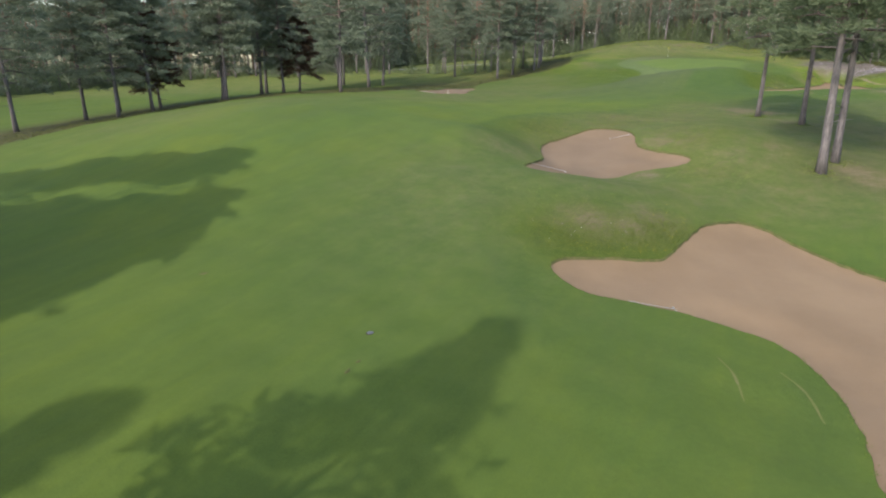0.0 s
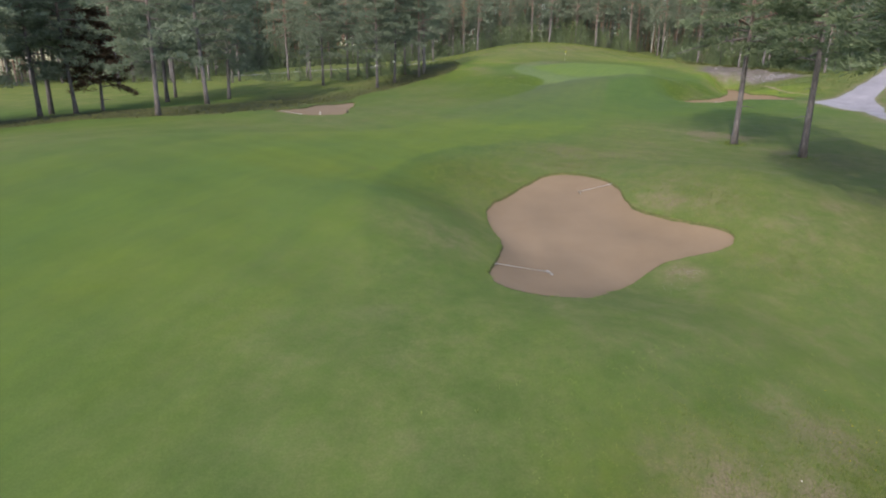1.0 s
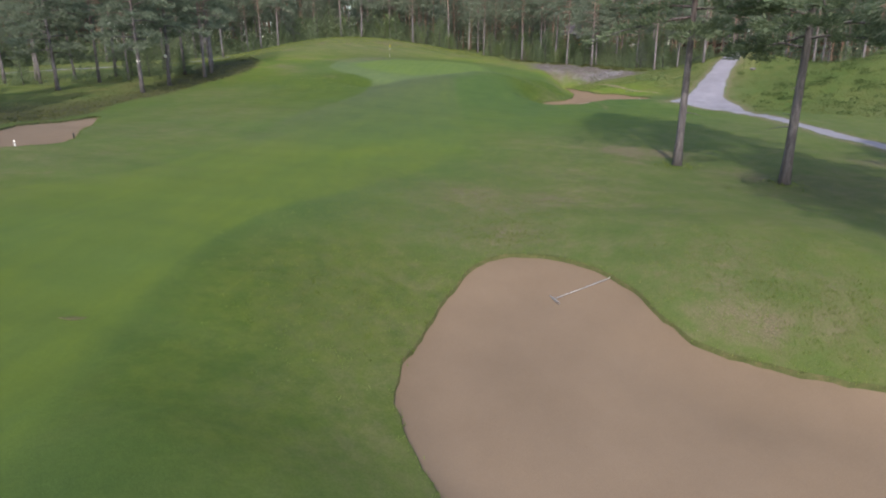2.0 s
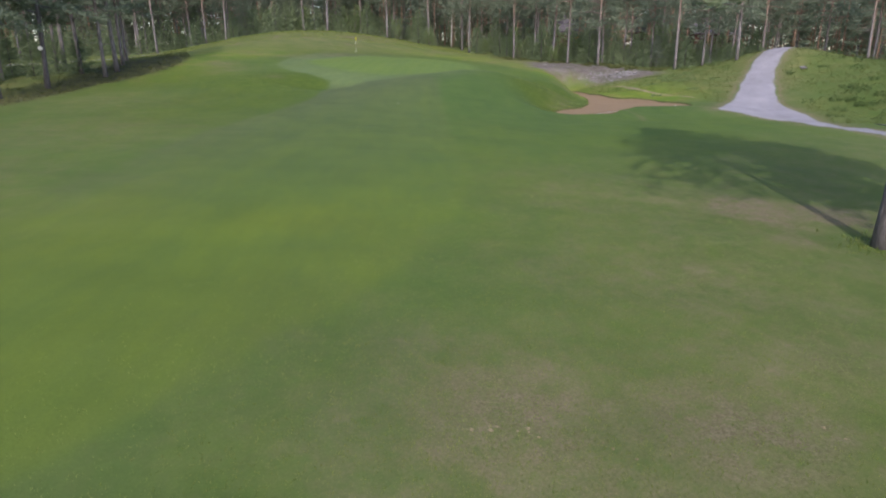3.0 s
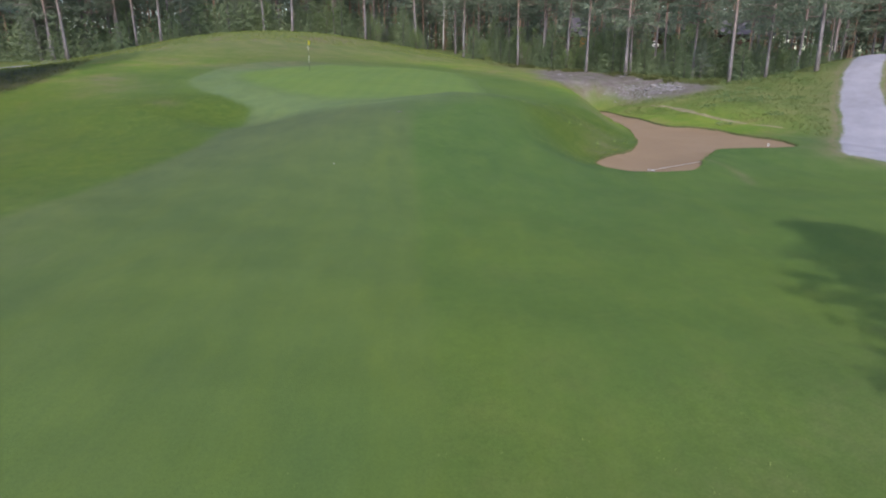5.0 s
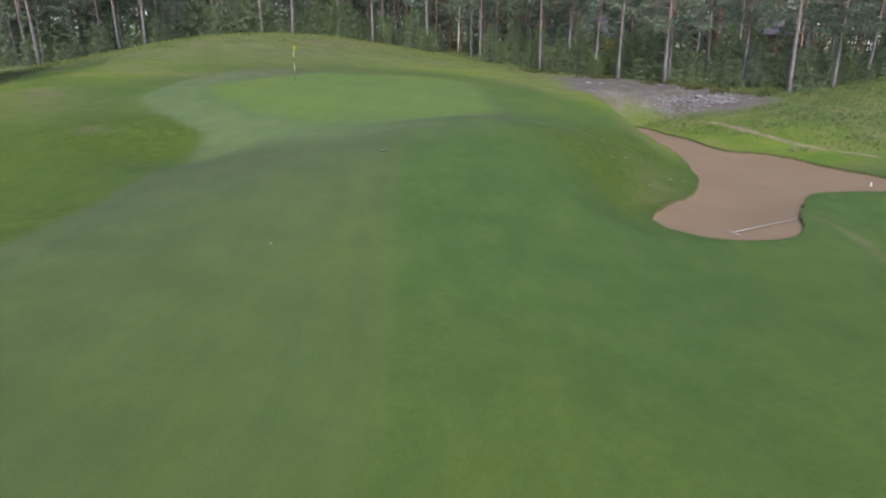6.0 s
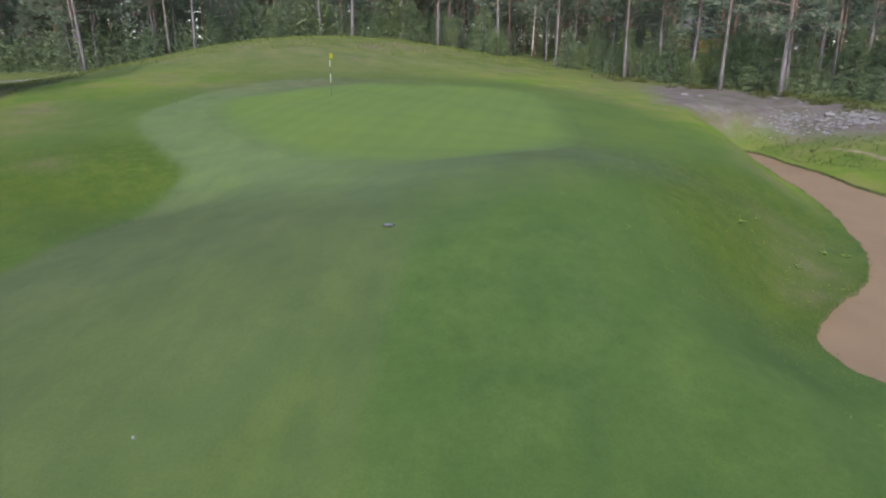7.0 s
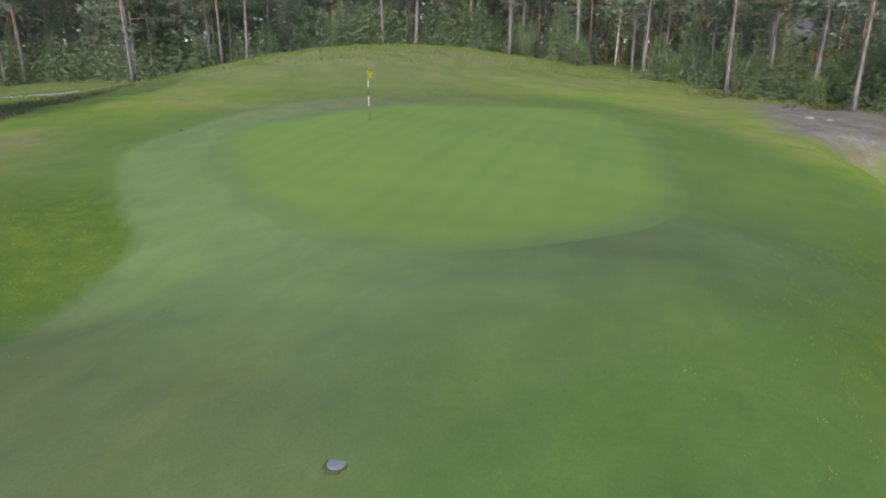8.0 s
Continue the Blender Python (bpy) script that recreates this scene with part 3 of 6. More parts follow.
def layer(x, y):
    """Shares of fairway, dry turf, heath and tall grass at places of the ground."""
    fd = distance(FAIRWAY, x, y)[0]
    soft = 0.3 + 4.5 * np.clip((y - 81) / 3, 0, 1) * np.clip((x - 32) / 2, 0, 1) * np.clip((100 - y) / 6, 0, 1)
    fair = np.clip(0.5 + np.where(inside(FAIRWAY, x, y), fd, -fd) / soft, 0, 1)
    dry = np.zeros_like(x)
    for cx, cy, s, a in DRY:
        dry = np.maximum(dry, a * np.exp(-((x - cx) ** 2 + (y - cy) ** 2) / (2 * s * s)))
    off = np.clip(np.where(inside(FAIRWAY, x, y), -fd, fd) / 4, 0, 1)
    dry = np.maximum(dry, 0.42 * off * np.clip((y - 24) / 6, 0, 1) * np.clip((66 - y) / 8, 0, 1) * np.clip((x - 2) / 4, 0, 1))
    dry = np.maximum(dry, 0.34 * np.exp(-((x - 1) / 6) ** 2 - ((y - 29) / 8) ** 2))
    for worn in WORN:
        wd = distance(smooth_line(worn, 0.5), x, y, False)[0]
        dry = np.maximum(dry, 0.8 * np.exp(-(wd / 0.22) ** 2))
    for ring in (ROAD, SIDE):
        rd = distance(ring, x, y)[0]
        dry = np.maximum(dry, np.exp(-rd / 0.9))
    hd = distance(HEATH, x, y)[0]
    heath = np.clip(0.5 + np.where(inside(HEATH, x, y), hd, -hd) / 2.4, 0, 1)
    wood = np.clip((x - 57 - 0.1 * (y - 75)) / 6, 0, 1) * np.clip((y - 50) / 12, 0, 1) * (0.45 + 0.55 * np.clip((y - 74) / 5, 0, 1))
    back = np.clip((y - 110.5 - 0.10 * np.abs(x - 40)) / 9, 0, 1) * np.clip((x + 5) / 15, 0, 1)
    left = np.clip((8 - x + 0.55 * (y - 92)) / 3, 0, 1) * np.clip((y - 84) / 8, 0, 1)
    far = np.clip((np.hypot(x - 20, y - 60) - 95) / 20, 0, 1)
    glade = np.clip(0.5 + np.where(inside(CLEARING, x, y), 1, -1) * distance(CLEARING, x, y)[0] / 3, 0, 1)
    tall = np.clip(np.maximum.reduce([wood, back, left * 0.8, far, glade]), 0, 1) * (1 - heath)
    return np.stack([fair, dry, heath, tall], -1)


CLEARING = smooth_ring([(2, 112), (12, 109), (19, 111.5), (22.5, 122), (23, 134), (18, 146), (6, 150), (-12, 140), (-16, 124)], 1.0)
WOOD_EDGE = smooth_line([(-36, 30), (-31, 41), (-29, 52), (-24, 62), (-16, 64), (-9, 62.8), (-3.8, 66.0), (-1.6, 69.0), (0.0, 73.0), (3.4, 79.6), (6, 87), (11, 93), (14, 97), (19, 101.5), (22, 107), (23.5, 114), (25, 124)], 1.0)
WEST_SIDE = np.vstack([WOOD_EDGE, [(20, 140), (-60, 140), (-60, 30)]])
LUSH = [(26.8, 93.2, 2.2, 0.85), (23.5, 91.0, 3.0, 0.6), (21.5, 85.5, 3.4, 0.7), (16.5, 81.5, 3.2, 0.55), (43.0, 81.5, 2.2, 0.9), (46.5, 85.0, 2.0, 0.8), (7.5, 46.2, 2.2, 0.9), (5.0, 43.0, 1.6, 0.7), (6.0, 23.6, 2.0, 1.0), (8.6, 23.6, 1.3, 1.0), (10.2, 24.4, 1.2, 1.0), (18.5, 98.0, 3.5, 0.5), (40.0, 113.5, 5.0, 0.7)]


def growth(x, y):
    """Shares of close-cut apron, lush banks, and heathery rough and pine litter darkened with tree shade."""
    fringe = np.clip((y - 64 - 0.15 * (x - 30)) / 20, 0, 1) * (1 - 0.85 * np.clip((x - 41) / 6, 0, 1) * np.clip((y - 86) / 4, 0, 1))
    lush = np.zeros_like(x)
    for cx, cy, s, a in LUSH:
        lush = np.maximum(lush, a * np.clip(1.9 * np.exp(-((x - cx) ** 2 + (y - cy) ** 2) / (2 * s * s)), 0, 1))
    # dark band along the wood's edge: heather, with tree shade in its colour
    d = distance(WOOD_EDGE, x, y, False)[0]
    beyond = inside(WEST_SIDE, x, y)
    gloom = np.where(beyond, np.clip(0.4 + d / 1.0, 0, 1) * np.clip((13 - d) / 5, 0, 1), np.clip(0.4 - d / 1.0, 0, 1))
    # dark needle litter under the pines, painted to deepen their shadows too
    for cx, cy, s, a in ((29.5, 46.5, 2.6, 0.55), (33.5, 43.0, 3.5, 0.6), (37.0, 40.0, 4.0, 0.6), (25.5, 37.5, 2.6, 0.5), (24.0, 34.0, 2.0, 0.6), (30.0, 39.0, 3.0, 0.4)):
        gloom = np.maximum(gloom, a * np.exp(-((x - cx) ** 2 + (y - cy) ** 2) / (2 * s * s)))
    yellow = np.maximum(np.clip((26 - y) / 20, 0, 0.7), np.exp(-((x - 8.5) ** 2 + (y - 57.0) ** 2) / 75.0) * np.clip(0.5 + np.where(inside(FAIRWAY, x, y), 1, -1) * distance(FAIRWAY, x, y)[0] / 0.4, 0, 1))
    return np.stack([fringe, lush, gloom, yellow], -1)


def tint(x, y):
    """Shares of cool darker turf (semi-rough beside the fairway, a patch of the near fairway), pale apron beside the
    green, and sun-bleached ridge.
    """
    collar = distance(GREEN, x, y)[0]
    fd = distance(FAIRWAY, x, y)[0]
    warm = np.clip((y - 98 - 0.35 * np.abs(x - 42)) / 8, 0, 1) + np.clip((x - 48.8 - 0.2 * (y - 85)) / 4, 0, 1) * np.clip((y - 77) / 5, 0, 1)
    warm = np.clip(np.maximum(warm, np.clip((26 - x) / 4, 0, 1) * np.clip((y - 94) / 8, 0, 1)), 0, 1) * np.clip((collar - 3) / 3, 0, 1)
    outside = np.clip(0.5 + np.where(inside(FAIRWAY, x, y), -fd, fd) / 0.3, 0, 1)
    cool = np.maximum(np.clip((y - 66) / 12, 0, 1), outside * np.exp(-fd / 3.0) * np.clip((y - 38) / 8, 0, 1) * np.clip((58 - y) / 7, 0, 1) * 0.8) * (1 - warm)
    cool = cool * np.clip(0.5 + (x - 4 - 0.75 * (y - 59)) / 2, 0, 1) * (1 - 0.85 * np.clip((x - 43) / 4, 0, 1) * np.clip((y - 85) / 4, 0, 1))
    # broad cooler, darker patch on the near fairway itself
    cool = np.maximum(cool, 0.95 * np.exp(-((x + 2) ** 2 / 70.0 + (y - 22) ** 2 / 130.0)))
    lift = np.clip((5.5 - collar) / 3, 0, 1) * np.clip((39 - x) / 6, 0, 1)
    lift = np.maximum(lift, 0.45 * np.exp(-((x - 42.6) ** 2 + (y - 86.0) ** 2) / 5.0))
    lift = np.maximum(lift, 0.35 * np.exp(-((x - 37.6) ** 2 + (y - 83.3) ** 2) / 3.0))
    return np.stack([cool, lift, warm, np.ones_like(warm)], -1)


def link_mesh(name, verts, faces, mat, smooth=True):
    me = bpy.data.meshes.new(name)
    me.from_pydata([tuple(v) for v in verts], [], faces)
    me.materials.append(mat)
    me.polygons.foreach_set("use_smooth", [smooth] * len(me.polygons))
    me.update()
    return new(name, me)


def solid(x, y, tri):
    """Which triangles have an area worth keeping."""
    a, b, c = tri.T
    return (x[b] - x[a]) * (y[c] - y[a]) - (x[c] - x[a]) * (y[b] - y[a]) > 0.004


def lay_normals(ob, x, y):
    """Shades a piece of turf by the slope of the land."""
    e = 0.15
    nx, ny = (land(x - e, y) - land(x + e, y)) / (2 * e), (land(x, y - e) - land(x, y + e)) / (2 * e)
    n = np.stack([nx, ny, np.ones_like(nx)], -1)
    n /= np.linalg.norm(n, axis=1)[:, None]
    ob.data.normals_split_custom_set_from_vertices(n.tolist())


def soft_rim(ob, rings, x, y, reach):
    """Marks how far each place lies inside one of some outlines, from none at the edge to all at the reach."""
    d = np.clip(sum(np.where(inside(ring, x, y), distance(ring, x, y)[0], 0) for ring in rings) / reach, 0, 1)
    d = d * d * (3 - 2 * d)
    ca = ob.data.color_attributes.new("rim", "FLOAT_COLOR", "POINT")
    ca.data.foreach_set("color", np.stack([d, d, d, np.ones_like(d)], -1).astype(np.float32).ravel())


def build_ground():
    step = 0.3
    xs, ys = extent(-34.0, 84.0, step, 2600), extent(-4.0, 128.0, step, 2600)
    gx, gy = np.meshgrid(xs, ys)
    nx, ny = gx.shape[1], gx.shape[0]
    x, y = gx.ravel().copy(), gy.ravel().copy()
    snapped = np.zeros(x.shape, bool)
    for ring in (*BUNKERS.values(), GREEN):
        lo, hi = ring.min(0) - 1, ring.max(0) + 1
        near = np.where((x > lo[0]) & (x < hi[0]) & (y > lo[1]) & (y < hi[1]))[0]
        d, px, py = distance(ring, x[near], y[near])
        ok = d < 0.5 * step
        x[near[ok]], y[near[ok]], snapped[near[ok]] = px[ok], py[ok], True
    z = land(x, y)
    i = np.arange((nx - 1) * (ny - 1))
    a = (i // (nx - 1)) * nx + i % (nx - 1)
    quads = np.stack([a, a + 1, a + nx + 1, a + nx], -1)
    other = snapped[quads[:, 1]] & snapped[quads[:, 3]] & ~(snapped[quads[:, 0]] & snapped[quads[:, 2]])
    tri = np.where(other[:, None], quads[:, [0, 1, 3, 1, 2, 3]], quads[:, [0, 1, 2, 0, 2, 3]]).reshape(-1, 3)
    tri = tri[solid(x, y, tri)]
    keep = np.ones(len(tri), bool)
    mx, my = x[tri].mean(1), y[tri].mean(1)
    for ring in BUNKERS.values():
        lo, hi = ring.min(0) - 1, ring.max(0) + 1
        near = np.where((mx > lo[0]) & (mx < hi[0]) & (my > lo[1]) & (my < hi[1]))[0]
        keep[near[inside(ring, mx[near], my[near])]] = False
    mown = inside(GREEN, mx, my)
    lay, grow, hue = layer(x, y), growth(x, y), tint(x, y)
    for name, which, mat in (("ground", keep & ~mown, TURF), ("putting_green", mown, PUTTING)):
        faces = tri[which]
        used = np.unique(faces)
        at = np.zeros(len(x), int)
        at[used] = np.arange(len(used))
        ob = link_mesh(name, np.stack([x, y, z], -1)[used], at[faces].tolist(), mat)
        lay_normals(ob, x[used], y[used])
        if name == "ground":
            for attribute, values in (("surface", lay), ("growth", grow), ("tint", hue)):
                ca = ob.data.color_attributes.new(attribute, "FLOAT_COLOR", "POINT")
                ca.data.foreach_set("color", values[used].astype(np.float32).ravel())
            tagged(ob, "rolling golf course turf, mown fairway, patchy rough and dry spots", "ground", kind="structure")
        else:
            soft_rim(ob, [GREEN], x[used], y[used], 1.5)
            tagged(ob, "pale striped putting green of close-cut grass", "putting green", kind="structure")


build_ground()


def sand_height(ring, x, y):
    """The raked sand: it starts a hand's width under the turf lip and levels out towards the middle."""
    x, y = np.atleast_1d(np.asarray(x, float)), np.atleast_1d(np.asarray(y, float))
    d, within = distance(ring, x, y)[0], inside(ring, x, y)
    z = land(x, y) - np.where(within, 0.11 + 0.16 * (1 - np.exp(-d / 1.2)), 0.11)
    fit = np.linalg.lstsq(np.column_stack([ring, np.ones(len(ring))]), land(*ring.T), rcond=None)[0]
    k = np.where(within, np.clip(d / 2.2, 0, 1), 0)
    level = np.minimum(x * fit[0] + y * fit[1] + fit[2] - 0.30, land(x, y) + 0.5)
    return z + 0.6 * k * k * (3 - 2 * k) * (level - z)


def build_bunker(ring, sand):
    """Raked sand inside an outline, a little under the turf, and the turf lip round it."""
    n = len(ring)
    centre = ring.mean(0)
    out = np.roll(ring, -1, 0) - np.roll(ring, 1, 0)
    normal = np.stack([out[:, 1], -out[:, 0]], -1) / np.linalg.norm(out, axis=1)[:, None]
    if inside(ring, *(ring[:1] + 0.05 * normal[:1]).T)[0]:
        normal = -normal
    lo, hi = ring.min(0) - 0.5, ring.max(0) + 0.5
    xs, ys = np.arange(lo[0], hi[0], 0.3), np.arange(lo[1], hi[1], 0.3)
    gx, gy = np.meshgrid(xs, ys)
    x, y = gx.ravel(), gy.ravel()
    d = distance(ring, x, y)[0]
    within = inside(ring, x, y)
    z = sand_height(ring, x, y) + 0.012 * np.sin(9 * x + 3 * np.sin(y)) * within
    good = within | (d < 0.42)
    nx = gx.shape[1]
    faces = []
    for r in range(gx.shape[0] - 1):
        for c in range(nx - 1):
            q = (r * nx + c, r * nx + c + 1, (r + 1) * nx + c + 1, (r + 1) * nx + c)
            if all(good[k] for k in q):
                faces.append(q)
    used = sorted({k for f in faces for k in f})
    at = {k: j for j, k in enumerate(used)}
    bed = link_mesh("bunker", [(x[k], y[k], z[k]) for k in used], [tuple(at[k] for k in f) for f in faces], sand)
    top, low = ring + 0.10 * normal, ring - 0.02 * normal
    rim = [(*p, h - 0.03) for p, h in zip(top, land(*top.T))] + [(*p, h + 0.004) for p, h in zip(ring, land(*ring.T))] + [(*p, h - 0.30) for p, h in zip(low, land(*low.T))]
    faces = [(k * n + i, k * n + (i + 1) % n, (k + 1) * n + (i + 1) % n, (k + 1) * n + i) for k in range(2) for i in range(n)]
    lip = link_mesh("lip", rim, faces, SOIL)
    lip.parent = bed
    lip["label"] = "dark turf and soil edge"
    return bed


for name, label in (("near", "wide sand bunker with a cape of turf and a rake"), ("middle", "pink-brown sand bunker with lobed outline in dry mounds"),
                    ("far", "small flat sand bunker at the shaded edge of the wood"), ("greenside", "orange-brown sand bunker under the steep bank of the green")):
    tagged(build_bunker(BUNKERS[name], {"greenside": RED_SAND, "near": DRY_SAND}.get(name, SAND)), label, "sand bunker", "bunkers", "structure")


def build_draped(name, ring, mat, lift, step=0.5):
    """A sheet that lies on the turf inside an outline."""
    lo, hi = ring.min(0) - step, ring.max(0) + step
    xs, ys = np.arange(lo[0], hi[0], step), np.arange(lo[1], hi[1], step)
    gx, gy = np.meshgrid(xs, ys)
    x, y = gx.ravel().copy(), gy.ravel().copy()
    d, px, py = distance(ring, x, y)
    snap = d < 0.5 * step
    x[snap], y[snap] = px[snap], py[snap]
    nx = gx.shape[1]
    i = np.arange((nx - 1) * (gx.shape[0] - 1))
    a = (i // (nx - 1)) * nx + i % (nx - 1)
    q = np.stack([a, a + 1, a + nx + 1, a + nx], -1)
    other = snap[q[:, 1]] & snap[q[:, 3]] & ~(snap[q[:, 0]] & snap[q[:, 2]])
    tri = np.where(other[:, None], q[:, [0, 1, 3, 1, 2, 3]], q[:, [0, 1, 2, 0, 2, 3]]).reshape(-1, 3)
    tri = tri[solid(x, y, tri)]
    tri = tri[inside(ring, x[tri].mean(1), y[tri].mean(1))]
    used = np.unique(tri)
    at = np.zeros(len(x), int)
    at[used] = np.arange(len(used))
    rise = np.clip(np.where(inside(ring, x[used], y[used]), distance(ring, x[used], y[used])[0], 0) / 0.3, 0, 1)
    z = land(x[used], y[used]) + (lift + 0.012) * rise - 0.012
    ob = link_mesh(name, np.stack([x[used], y[used], z], -1), at[tri].tolist(), mat)
    soft_rim(ob, [ring] if ring is not ROAD and ring is not SIDE else [ROAD, SIDE], x[used], y[used], 0.7)
    return ob


tagged(build_draped("road", ROAD, GRAVEL, 0.05, 0.25), "pale grey gravel service road going up into the wood", "road", kind="structure")
tagged(build_draped("path", SIDE, GRAVEL, 0.04, 0.25), "narrow pale gravel cart path", "path", kind="structure")
def build_strip(name, line, widths, mat, lift):
    """A narrow strip of quads that follows a line over the turf."""
    ring = strip_ring(line, widths)
    n = len(ring) // 2
    return link_mesh(name, [(x, y, ground_z + lift) for (x, y), ground_z in zip(ring, land(*ring.T))], [(i, i + 1, 2 * n - 2 - i, 2 * n - 1 - i) for i in range(n - 1)], mat)


for line in ([(8.0, 15.6), (8.05, 14.9), (7.95, 14.2), (7.7, 13.3)], [(9.5, 14.9), (9.6, 14.2), (9.5, 13.4), (9.2, 12.4)]):
    tagged(build_strip("worn_line", line, [0.03, 0.09, 0.08, 0.03], DRIED, 0.008), "thin worn line of dried grass beside the bunker", "worn grass", kind="structure")
TRAIL = strip_ring([(62.3, 92.4), (61.6, 90.0), (60.0, 87.2), (59.2, 85.1), (58.8, 82.0), (58.6, 79.4)], [0.25, 0.6, 0.5, 0.3])
tagged(build_draped("forest_track", strip_ring([(-14, 127), (-2, 131), (8, 133), (15, 132.4), (24, 129)], [1.6, 1.8, 1.6]), GRAVEL, 0.05, 0.5), "pale gravel track across the clearing in the wood", "track", kind="structure")
tagged(build_draped("trail", TRAIL, TRACK, 0.03, 0.2), "narrow trodden sandy trail through rough grass", "trail", kind="structure")


# ---- small builders ----
class Shape:
    """Vertices and faces gathered for one mesh."""

    def __init__(self):
        self.v, self.f = [], []

    def tube(self, path, radii, sides=8, cap=True):
        path = [Vector(p) for p in path]
        first = len(self.v)
        for k, (p, r) in enumerate(zip(path, radii)):
            d = (path[min(k + 1, len(path) - 1)] - path[max(k - 1, 0)]).normalized()
            q = d.to_track_quat("Z", "Y")
            for i in range(sides):
                a = 2 * math.pi * i / sides
                self.v.append(tuple(p + q @ Vector((r * math.cos(a), r * math.sin(a), 0))))
        for k in range(len(path) - 1):
            for i in range(sides):
                a, b = first + k * sides + i, first + k * sides + (i + 1) % sides
                self.f.append((a, b, b + sides, a + sides))
        if cap:
            self.f.append(tuple(first + i for i in range(sides))[::-1])
            self.f.append(tuple(first + (len(path) - 1) * sides + i for i in range(sides)))
        return self

    def box(self, centre, size, turn=0.0):
        first = len(self.v)
        c, s = math.cos(turn), math.sin(turn)
        for dz in (-0.5, 0.5):
            for dx, dy in ((-0.5, -0.5), (0.5, -0.5), (0.5, 0.5), (-0.5, 0.5)):
                x, y = dx * size[0], dy * size[1]
                self.v.append((centre[0] + c * x - s * y, centre[1] + s * x + c * y, centre[2] + dz * size[2]))
        for q in ((3, 2, 1, 0), (4, 5, 6, 7), (0, 1, 5, 4), (1, 2, 6, 5), (2, 3, 7, 6), (3, 0, 4, 7)):
            self.f.append(tuple(first + k for k in q))
        return self

    def leaf(self, base, tip, width, twist):
        """One thin pointed blade."""
        base, tip = Vector(base), Vector(tip)
        d = tip - base
        side = d.cross(Vector((math.cos(twist), math.sin(twist), 0.4))).normalized() * width
        n = len(self.v)
        m = base + d * 0.45
        self.v += [tuple(base), tuple(m + side), tuple(tip), tuple(m - side)]
        self.f.append((n, n + 1, n + 2, n + 3))

    def mesh(self, name, mat, smooth=True):
        me = bpy.data.meshes.new(name)
        me.from_pydata(self.v, [], self.f)
        me.materials.append(mat)
        me.polygons.foreach_set("use_smooth", [smooth] * len(me.polygons))
        me.update()
        return me


def part(name, shape, mat, parent, label="", smooth=True):
    ob = new(name, shape.mesh(name, mat, smooth))
    ob.parent = parent
    if label:
        ob["label"] = label
    return ob


def thing(name, label, category, group=""):
    return tagged(new(name), label, category, group)


# ---- trees ----
def ground_at(x, y):
    return float(land(x, y))


